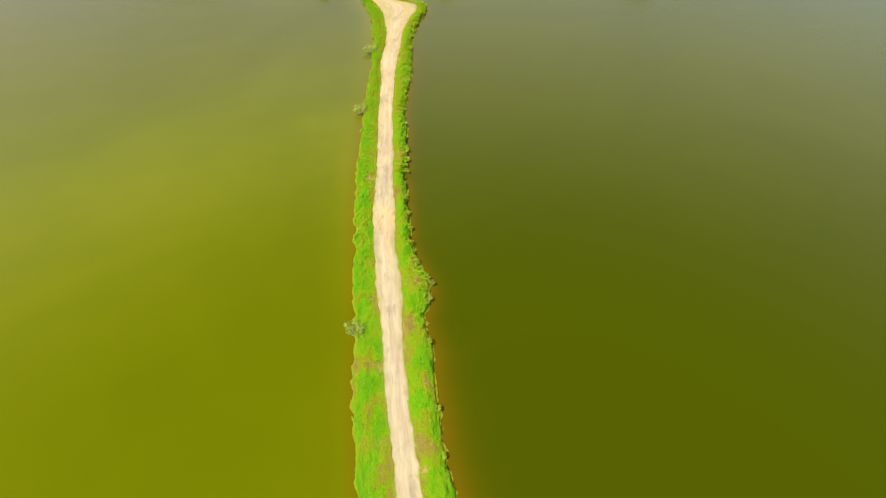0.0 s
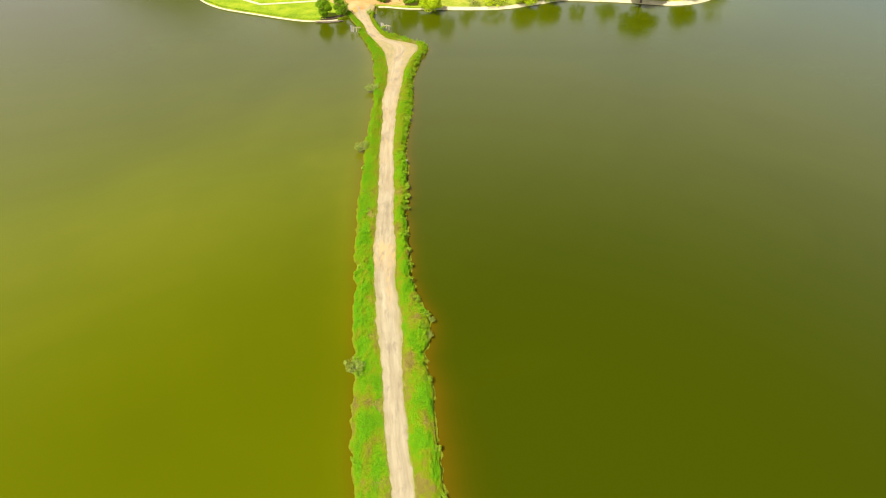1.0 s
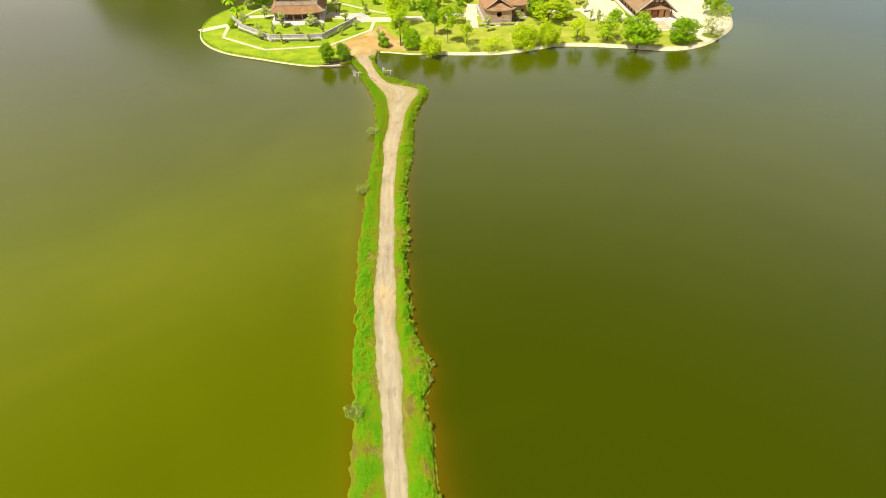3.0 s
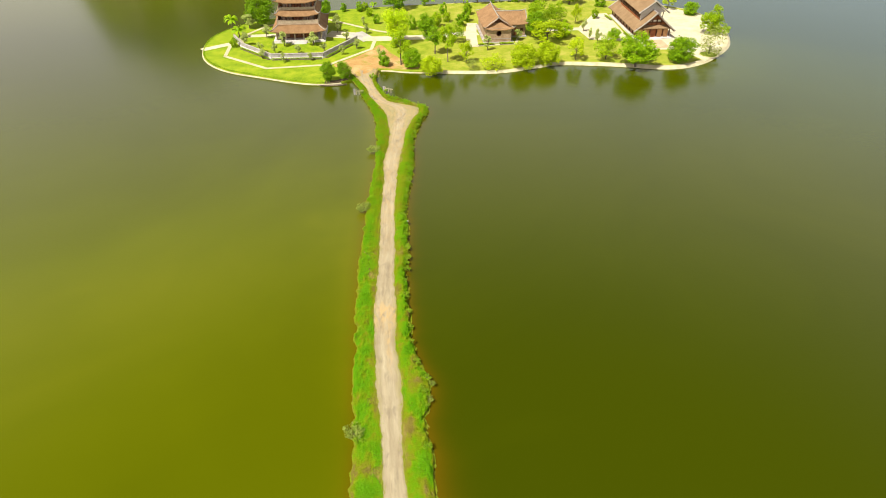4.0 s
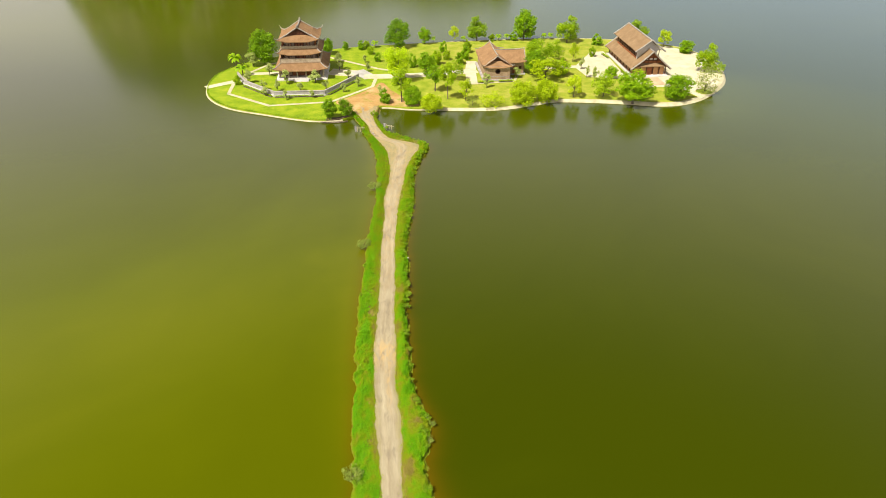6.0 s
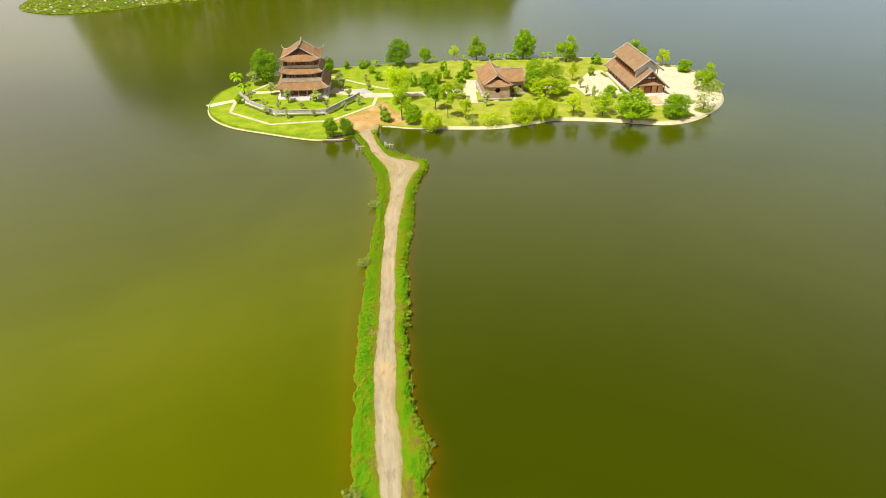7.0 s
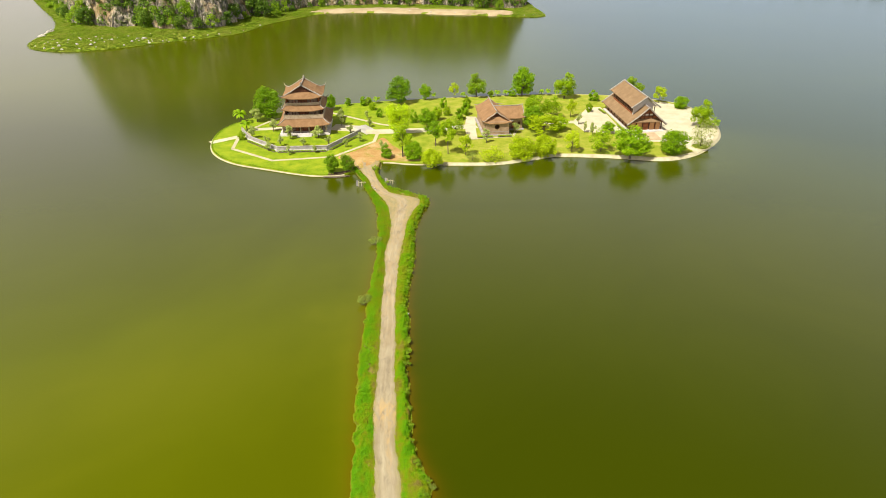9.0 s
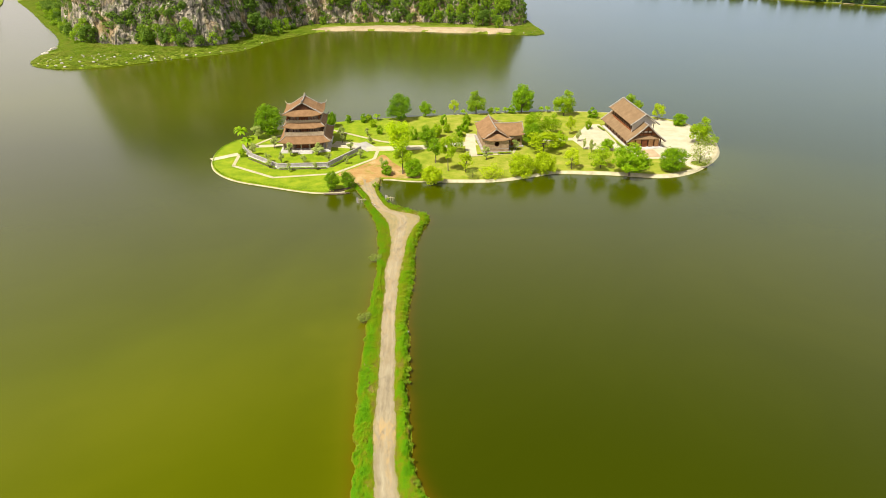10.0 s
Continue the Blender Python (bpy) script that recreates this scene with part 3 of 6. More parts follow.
def build_paths():
    pale = "pale concrete garden path across the lawn"
    footpath("pavement_ring", [(-63.9, 187.0), (-62.6, 175.1), (-48.5, 165.6), (-31.7, 168.6), (-21.1, 181.5), (-20.7, 190.0)], 1.1, 0.05, M_CONCRETE, pale)
    footpath("pavement_west", [(-71.0, 180.4), (-63.4, 186.3)], 2.6, 0.056, M_PAVING, pale)
    footpath("pavement_back", [(-60.5, 186.0), (-62.6, 192.0), (-57.0, 203.0), (-47.0, 211.0), (-39.6, 211.6), (-29.7, 204.7), (-21.0, 198.6), (-14.0, 195.5)], 1.1, 0.052, M_CONCRETE, pale)
    footpath("pavement_terrace", [(-61.1, 193.0), (-52.0, 194.2)], 2.4, 0.060, M_PAVING, pale)
    footpath("pavement_court", [(-36.0, 195.6), (-26.6, 193.4)], 6.0, 0.056, M_PAVING, "pale paved court beside the pagoda")
    footpath("pavement_gate", [(-27.4, 196.6), (-22.2, 189.2)], 4.6, 0.060, M_GREYPAVE, "grey paved ground inside the garden gate")
    footpath("pavement_promenade", [(-24.6, 190.6), (-16.8, 191.0), (-6.0, 192.4), (4.0, 195.0), (11.0, 196.5)], 4.2, 0.064, M_PAVING, "wide pale promenade between pagoda and houses")
    footpath("pavement_hall", [(9.6, 206.5), (8.9, 196.0), (9.0, 183.4)], 3.4, 0.070, M_PAVING, "pale paving along the small house")
    footpath("pavement_hallfront", [(9.0, 184.0), (22.0, 186.3), (23.6, 192.4)], 1.0, 0.074, M_CONCRETE, pale)
    footpath("pavement_link", [(31.5, 199.8), (46.0, 201.0)], 2.6, 0.052, M_PAVING, pale)
    tagged(slab("pavement_square", [(43.0, 200.5), (45.3, 190.5), (57.6, 188.6), (56.2, 217.8), (51.6, 217.2)], -0.2, 0.066, M_PAVING), "pale paved square beside the great hall", "pavement", kind="structure")
    apron = [(58.6, 180.6), (68.6, 181.6), (70.6, 190.0), (71.0, 180.0), (74.6, 171.6), (81.2, 179.4), (86.9, 188.8), (90.2, 203.2), (88.0, 216.2), (80.4, 224.6), (66.5, 221.5), (70.4, 193.2), (60.0, 192.6)]
    tagged(slab("pavement_apron", apron, -0.2, 0.058, M_PAVING), "broad sunlit pale paved apron round the great hall", "pavement", kind="structure")
    clay = spline([(-30.3, 168.6), (-25.5, 174.0), (-21.3, 180.2), (-18.6, 185.0), (-15.0, 178.0), (-10.0, 170.5), (-6.5, 166.0), (-12.0, 164.9), (-18.2, 165.6), (-21.5, 160.8), (-25.2, 159.6), (-27.6, 165.0)], 5, True)
    footpath("ground_ledge", [(-31.0, 156.0), (-28.0, 156.5), (-25.4, 158.2)], 1.5, 0.03, M_SOIL, "dark damp soil under the bank trees", 4)
    tagged(slab("ground_clay", clay, -0.2, 0.046, M_CLAY), "bare orange-brown clay where the road lands", "ground", kind="structure")


# ---- the lake
def build_water():
    def steps(*spans):
        return np.unique(np.concatenate([np.arange(a, b, s) for a, b, s in spans]))
    xs = steps((-4000, -400, 600), (-400, -130, 30), (-130, -30, 2), (-30, 12, 0.6), (12, 100, 4), (100, 400, 30), (400, 4600, 600))
    ys = steps((-3000, -60, 300), (-60, 20, 4), (20, 170, 1.2), (170, 260, 4), (260, 700, 20), (700, 4700, 500))
    gx, gy = np.meshgrid(xs, ys)
    v = np.stack([gx.ravel(), gy.ravel(), np.full(gx.size, WATER_Z)], 1)
    c = len(xs)
    i = (np.arange(len(ys) - 1)[:, None] * c + np.arange(c - 1)[None]).ravel()
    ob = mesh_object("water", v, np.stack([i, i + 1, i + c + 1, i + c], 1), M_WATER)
    x, y = v[:, 0], v[:, 1]
    xl, xr = np.interp(y, ROW_Y, XL), np.interp(y, ROW_Y, XR)
    mid = (xl + xr) / 2
    west = np.clip((mid - x) / 6, 0, 1) * np.clip((160 - y) / 84, 0, 1)
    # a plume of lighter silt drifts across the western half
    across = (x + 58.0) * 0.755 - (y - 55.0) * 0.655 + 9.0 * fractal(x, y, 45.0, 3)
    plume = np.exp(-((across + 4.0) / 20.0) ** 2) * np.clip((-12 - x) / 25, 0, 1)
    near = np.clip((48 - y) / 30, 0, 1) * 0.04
    # paler tone beyond the island, weakest towards the east
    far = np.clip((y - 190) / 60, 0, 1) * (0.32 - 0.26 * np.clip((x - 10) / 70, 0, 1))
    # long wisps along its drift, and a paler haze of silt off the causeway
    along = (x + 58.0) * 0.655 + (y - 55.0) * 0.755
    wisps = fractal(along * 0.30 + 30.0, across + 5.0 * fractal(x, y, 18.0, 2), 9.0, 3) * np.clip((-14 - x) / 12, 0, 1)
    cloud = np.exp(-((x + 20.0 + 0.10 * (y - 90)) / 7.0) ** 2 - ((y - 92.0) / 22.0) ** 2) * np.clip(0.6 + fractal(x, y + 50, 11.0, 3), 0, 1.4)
    silt_tone = west * (0.39 + 0.24 * plume + near + 0.055 * wisps * (0.4 + plume) + 0.20 * cloud) + far * (1 - west) + 0.07 * np.clip((x - mid) / 6, 0, 1) * np.clip((y - 55) / 40, 0, 1) * np.clip((190 - y) / 40, 0, 1)
    # paler silty colour off the island's southern shore also paints tree reflections lighter
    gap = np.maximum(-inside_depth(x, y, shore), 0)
    silt_tone = silt_tone + 0.15 * np.exp(-(gap / 15.0) ** 2) * np.clip((205 - y) / 20, 0, 1)
    dl, dr = np.maximum(xl - x, 0), np.maximum(x - xr, 0)
    silt_tone = silt_tone + np.where(x < mid, 0.32 * np.exp(-(dl / 2.6) ** 1.3), 0) * np.clip((y - 30) / 40, 0.3, 1) * (y < 150)
    inside = (y < 142)
    shoal = np.where(x > mid, np.exp(-(dr / (1.0 + 1.0 * np.clip((60 - y) / 25, 0, 1))) ** 1.3) * 0.62, np.exp(-dl / 0.9) * 0.5) * inside * np.clip((150 - y) / 60, 0.5, 1)
    for key, val in (("silt_tone", silt_tone), ("shoal", shoal)):
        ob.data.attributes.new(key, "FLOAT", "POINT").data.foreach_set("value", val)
    tagged(ob, "calm turbid olive-green lake water", "lake", kind="structure")


# ---- peninsula, hill and far banks
PENINSULA = [
    (-214.0, 331.0), (-204.0, 318.0), (-185.8, 312.7), (-166.5, 319.4), (-144.7, 336.5), (-115.3, 358.7), (-104.3, 391.5), (-83.0, 425.6),
    (-69.6, 433.0), (-31.6, 432.6), (17.0, 423.3), (52.0, 415.4), (64.6, 419.0), (66.0, 432.0), (62.0, 476.7), (60.0, 600.0), (0.0, 690.0), (-440.0, 690.0), (-393.6, 613.5),
    (-333.6, 533.5), (-270.0, 445.0), (-243.0, 408.0), (-226.0, 378.0), (-222.0, 364.0), (-219.0, 349.0),
]
CLIFF = [(-218.0, 386.0), (-187.0, 362.0), (-167.0, 366.0), (-133.0, 361.0), (-118.0, 402.0), (-92.0, 455.0), (-34.0, 467.5), (20.0, 456.0), (48.0, 446.0),
         (58.0, 468.0), (48.0, 560.0), (-60.0, 610.0), (-230.0, 620.0), (-300.0, 560.0), (-258.0, 450.0)]


def inside_depth(px, py, poly):
    """Signed distance from an outline: positive inside."""
    a, b = poly, np.roll(poly, -1, 0)
    best = np.full(px.shape, 1e9)
    odd = np.zeros(px.shape, bool)
    for (x0, y0), (x1, y1) in zip(a, b):
        dx, dy = x1 - x0, y1 - y0
        s = np.clip(((px - x0) * dx + (py - y0) * dy) / (dx * dx + dy * dy), 0, 1)
        best = np.minimum(best, np.hypot(px - x0 - s * dx, py - y0 - s * dy))
        cross = ((y0 > py) != (y1 > py)) & (px < dx * (py - y0) / (dy if dy else 1e-9) + x0)
        odd ^= cross
    return np.where(odd, best, -best)


def fractal(x, y, scale, octaves=4):
    return np.array([noise.fractal(Vector((a / scale, b / scale, 3.7)), 1.0, 2.1, octaves) for a, b in zip(x.ravel(), y.ravel())]).reshape(x.shape)


def hill_height(x, y):
    d = inside_depth(x, y, spline(CLIFF, 6, True))
    rough = fractal(x, y, 26.0, 4)
    d = d + rough * 6.0 + fractal(x + 400, y, 7.0, 3) * 1.6
    top = 40 + 67 * np.exp(-(((x + 190) / 100) ** 2 + ((y - 450) / 85) ** 2)) + 14 * np.exp(-(((x - 5) / 40) ** 2 + ((y - 510) / 60) ** 2))
    rise = np.clip(d / 17, 0, 1) ** 0.75 * 0.72 + np.clip(d / 70, 0, 1) * 0.28
    return np.where(d > 0, top * rise * (1 + 0.10 * rough), -2.0), d


def shore_height(x, y):
    """The low shore: rises from the waterline, most below the western cliff."""
    d = inside_depth(x, y, spline(PENINSULA, 8, True))
    cap = 0.15 + 2.4 * np.clip((-100 - x) / 25, 0, 1)
    h = -0.5 + np.maximum(d, -3) * 0.33
    bumps = 0.5 * fractal(x, y, 9.0, 3)
    return np.where(h > cap * 0.4, cap * 0.4 + np.minimum((h - cap * 0.4) * 0.4, cap * 0.6), h) + np.where(d > 2, bumps * np.minimum(cap, 1), 0)


def build_peninsula():
    xs, ys = np.arange(-440, 75, 2.5), np.arange(306, 700, 2.5)
    gx, gy = np.meshgrid(xs, ys)
    z = shore_height(gx, gy)
    c = len(xs)
    i = (np.arange(len(ys) - 1)[:, None] * c + np.arange(c - 1)[None]).ravel()
    f = np.stack([i, i + 1, i + c + 1, i + c], 1)
    f = f[(z.ravel()[f] > -0.9).any(1)]
    tagged(mesh_object("ground_peninsula", np.stack([gx.ravel(), gy.ravel(), z.ravel()], 1), f, M_SHORE, smooth=True), "rough green shore below the limestone hill", "shore", kind="structure")
    beach = spline([(-92.0, 426.5), (-69.6, 431.0), (-31.6, 430.6), (17.0, 421.4), (42.0, 416.6), (49.0, 420.5), (46.0, 440.0), (0.0, 447.0), (-40.0, 454.0), (-80.0, 446.0)], 6, True)
    bx, by = np.meshgrid(np.arange(-96, 58, 1.4), np.arange(410, 462, 1.4))
    bd = inside_depth(bx, by, beach) + 2.2 * fractal(bx, by, 8.0, 3)
    bz = -0.95 + np.clip(bd * 0.3, -1.2, 1.6) + 0.30 * fractal(bx + 60, by, 5.0, 3) * (bd > 1)
    c = bx.shape[1]
    i = (np.arange(bx.shape[0] - 1)[:, None] * c + np.arange(c - 1)[None]).ravel()
    f = np.stack([i, i + 1, i + c + 1, i + c], 1)
    f = f[(bz.ravel()[f] > -0.9).any(1)]
    ob = mesh_object("ground_beach", np.stack([bx.ravel(), by.ravel(), bz.ravel()], 1), f, M_SAND, smooth=True)
    tagged(ob, "uneven strip of pale sand below the cliff", "beach", kind="structure")
    xs, ys = np.arange(-312, 62, 1.9), np.concatenate([np.arange(360, 500, 1.5), np.arange(500, 640, 5.0)])
    gx, gy = np.meshgrid(xs, ys)
    z, d = hill_height(gx, gy)
    c = len(xs)
    jx, jy = fractal(gx, z * 2 + gy, 9.0, 3) * 1.5, fractal(gx + 90, z * 2 - gy, 9.0, 3) * 1.5
    v = np.stack([(gx + jx).ravel(), (gy + jy).ravel(), z.ravel()], 1)
    i = (np.arange(len(ys) - 1)[:, None] * c + np.arange(c - 1)[None]).ravel()
    f = np.stack([i, i + 1, i + c + 1, i + c], 1)
    f = f[(z.ravel()[f] > -1).any(1)]
    # the broken face of the cliff, in front of the slope behind it
    foot = spline(CLIFF[:10], 56)
    foot = foot[:: max(1, int(len(foot) / 560))]
    tan = np.gradient(foot, axis=0)
    for _ in range(3):
        tan = np.stack([np.convolve(np.pad(tan[:, q], 12, "edge"), np.ones(25) / 25, "valid") for q in (0, 1)], 1)
    tan /= np.linalg.norm(tan, axis=1)[:, None]
    inward = np.stack([-tan[:, 1], tan[:, 0]], 1)
    depth = np.arange(-9, 30, 0.75)
    px, py = foot[:, :1] + inward[:, :1] * depth, foot[:, 1:] + inward[:, 1:] * depth
    pz = np.maximum.accumulate(hill_height(px, py)[0], axis=1)
    levels = np.arange(-1.5, 41, 0.85)
    face = []
    for k in range(len(foot)):
        back = np.interp(levels, pz[k] + depth * 1e-4, depth) - 0.7 + 2.5 * np.clip((levels - 34) / 6, 0, 1)
        for h, q in zip(levels, back):
            p = Vector((*(foot[k] + inward[k] * q), h))
            chunk = noise.cell(Vector((p.x / 3.1, p.y / 3.1, h / 4.6 + 0.3 * noise.noise(p / 5.0))))
            out = 1.5 * noise.fractal(Vector((p.x / 6.5, p.y / 6.5, h / 13)), 0.9, 2.2, 5) + 0.7 * chunk + 0.5 * noise.noise(Vector((p.x / 1.6, p.y / 1.6, h / 2.2)))
            face.append((p.x - inward[k][0] * out, p.y - inward[k][1] * out, h + 0.5 * noise.noise(p / 2.5)))
    m = len(levels)
    i = (np.arange(len(foot) - 1)[:, None] * m + np.arange(m - 1)[None]).ravel()
    f = np.concatenate([f, np.stack([i, i + m, i + m + 1, i + 1], 1) + len(v)])
    v = np.concatenate([v, np.array(face)])
    tagged(mesh_object("hill", v, f, M_ROCK), "steep grey limestone hill with streaked cliffs and shrubs", "hill", kind="structure")
    return gx, gy, z, d


def build_far_banks():
    west = [(-352.0, 512.0), (-366.0, 540.0), (-386.0, 580.0), (-405.0, 612.0), (-480.0, 720.0), (-2500.0, 2600.0), (-2500.0, 600.0), (-700.0, 520.0)]
    east = [(120.0, 780.0), (208.0, 712.0), (256.0, 675.0), (291.0, 636.0), (325.0, 599.0), (350.0, 584.0), (367.0, 563.0), (400.0, 540.0), (440.0, 515.0), (640.0, 440.0), (3000.0, 300.0), (3000.0, 3600.0), (-1500.0, 3600.0), (-480.0, 900.0), (0.0, 860.0), (60.0, 820.0)]
    tagged(slab("ground_west", west, -2, 0.2, M_SHORE), "low green bank beyond the channel", "ground", kind="structure")
    tagged(slab("ground_east", spline(east, 3, True), -2, 0.2, M_SHORE), "far low bank of the lake", "ground", kind="structure")
    tagged(footpath("ground_farbeach", [(291.0, 637.0), (325.0, 600.0), (350.0, 585.0), (367.0, 564.0), (400.0, 541.0), (440.0, 516.0)], 1.2, 0.3, M_SAND, "sandy edge of the far bank"), category="shore")


build_causeway()
build_island()
build_paths()
build_water()
HILL = build_peninsula()
build_far_banks()

# ---- roofs
def roof_slope(bm, e0, e1, t0, t1, lift=(0.0, 0.0), sag=0.25, rib=0.42, rows=8, bumpy=0.05):
    """A tiled roof plane from the eave e0-e1 up to t0-t1: hollow in its curve, its eave corners raised, with tile ribs."""
    e0, e1, t0, t1 = (Vector(p) for p in (e0, e1, t0, t1))
    n = max(8, int((e1 - e0).length / rib) * 4)
    grid = []
    for r in range(rows + 1):
        s = r / rows
        row = []
        for k in range(n + 1):
            u = k / n
            p = (e0.lerp(e1, u)).lerp(t0.lerp(t1, u), s)
            p.z -= sag * 4 * s * (1 - s) * 0.5
            p.z += (lift[0] * max(0, 1 - u * 3.2) ** 2 + lift[1] * max(0, 1 - (1 - u) * 3.2) ** 2) * (1 - s) ** 2
            p.z += bumpy * abs(math.sin(u * n / 4 * math.pi))
            row.append(bm.verts.new(p))
        grid.append(row)
    for r in range(rows):
        for k in range(n):
            bm.faces.new((grid[r][k], grid[r][k + 1], grid[r + 1][k + 1], grid[r + 1][k]))
    # underside and eave edge
    low = [[bm.verts.new(v.co - Vector((0, 0, 0.22))) for v in (grid[r][0], grid[r][n // 4], grid[r][n // 2], grid[r][3 * n // 4], grid[r][n])] for r in (0, rows)]
    for k in range(4):
        bm.faces.new((low[0][k], low[1][k], low[1][k + 1], low[0][k + 1]))
        a, b = grid[0][k * n // 4], grid[0][(k + 1) * n // 4]
        bm.faces.new((low[0][k], low[0][k + 1], b, a))
    return bm


def hip_line(e, t, lift, sag, r, steps=7):
    """Points of a hip ridge from the eave corner e to the top t, with an upturned horn at the corner."""
    e, t = Vector(e), Vector(t)
    out = (e - t)
    out.z = 0
    out.normalize()
    pts, rad = [e + out * 0.75 + Vector((0, 0, lift + 1.0))], [r * 0.35]
    pts.append(e + out * 0.40 + Vector((0, 0, lift + 0.35)))
    rad.append(r * 0.8)
    for k in range(steps + 1):
        s = k / steps
        p = e.lerp(t, s)
        p.z += -sag * 2 * s * (1 - s) + lift * (1 - s) ** 2 + 0.12
        pts.append(p)
        rad.append(r)
    return pts, rad


def skirt_roof(house, name, he, ze, ht, zt, lift, material):
    """A hipped roof ring: half widths (x, y) at eave and top."""
    (ex, ey), (tx, ty) = he, ht
    roof = None
    ce = [(-ex, -ey, ze), (ex, -ey, ze), (ex, ey, ze), (-ex, ey, ze)]
    ct = [(-tx, -ty, zt), (tx, -ty, zt), (tx, ty, zt), (-tx, ty, zt)]
    bm = bmesh.new()
    for k in range(4):
        j = (k + 1) % 4
        roof_slope(bm, ce[k], ce[j], ct[k], ct[j], (lift, lift))
    roof = part(name, bm, material, house, "brown clay-tiled roof with upturned corners")
    for k in range(4):
        bm = bmesh.new()
        bent_bar(bm, *hip_line(ce[k], ct[k], lift, 0.25, 0.15))
        part("hip_ridge", bm, M_RIDGE, roof, "grey mortar ridge ending in a horn")
    return roof


def columns(house, spots, z0, z1, r, material=None):
    for x, y in spots:
        bm = bmesh.new()
        tube(bm, (x, y, z0 + 0.25), (x, y, z1), r, r * 0.9, 10)
        col = part("column", bm, material or M_TIMBER, house, smooth=False)
        bm = bmesh.new()
        tube(bm, (x, y, z0), (x, y, z0 + 0.28), r * 1.7, r * 1.35, 10)
        part("column_base", bm, M_WHITESTONE, col, "pale stone column base")


def ring_spots(hx, hy, n):
    u = np.linspace(-1, 1, n)
    return [(a * hx, s * hy) for a in u for s in (-1, 1)] + [(s * hx, a * hy) for a in u[1:-1] for s in (-1, 1)]


def railing(house, h, z, height):
    """A balustrade on four sides: rails, posts and panels."""
    for k in range(4):
        m = Matrix.Rotation(k * math.pi / 2, 4, "Z")
        bm = bmesh.new()
        box(bm, -h, h, -h - 0.07, -h + 0.07, z + height - 0.14, z + height)
        box(bm, -h, h, -h - 0.05, -h + 0.05, z, z + 0.16)
        bm.transform(m)
        rail = part("railing", bm, M_RAIL, house, "pale weathered wooden balustrade")
        n = int(h * 2 / 1.4)
        for j in range(n):
            x0, x1 = -h + j * 2 * h / n, -h + (j + 1) * 2 * h / n
            bm = bmesh.new()
            box(bm, x0 + 0.1, x1 - 0.1, -h - 0.025, -h + 0.025, z + 0.18, z + height - 0.16)
            bm.transform(m)
            part("panel", bm, M_RAIL, rail)
        for j in range(n):
            x0 = -h + j * 2 * h / n
            bm = bmesh.new()
            box(bm, x0 - 0.08, x0 + 0.08, -h - 0.09, -h + 0.09, z, z + height + 0.12)
            bm.transform(m)
            part("rail_post", bm, M_RAIL, rail)


def storey(house, h, z0, z1, doors):
    """A timber storey: wall panels with a frame, and door leaves in the middle bays of each side."""
    bm = bmesh.new()
    box(bm, -h, h, -h, h, z0, z1)
    part("wall", bm, M_TIMBER, house, "dark brown timber wall")
    for k in range(4):
        m = Matrix.Rotation(k * math.pi / 2, 4, "Z")
        n = 9
        for j in range(n):
            x0, x1 = -h + j * 2 * h / n, -h + (j + 1) * 2 * h / n
            bm = bmesh.new()
            if abs(j - n // 2) <= doors:
                box(bm, x0 + 0.08, x1 - 0.08, -h - 0.06, -h - 0.003, z0 + 0.15, z0 + (z1 - z0) * 0.86)
                bm.transform(m)
                part("door", bm, M_REDWOOD, house, "reddish wooden door leaf")
            else:
                box(bm, x0 + 0.08, x1 - 0.08, -h - 0.05, -h - 0.003, z0 + 0.25, z0 + (z1 - z0) * 0.8)
                bm.transform(m)
                part("wall_panel", bm, M_BRICK, house)


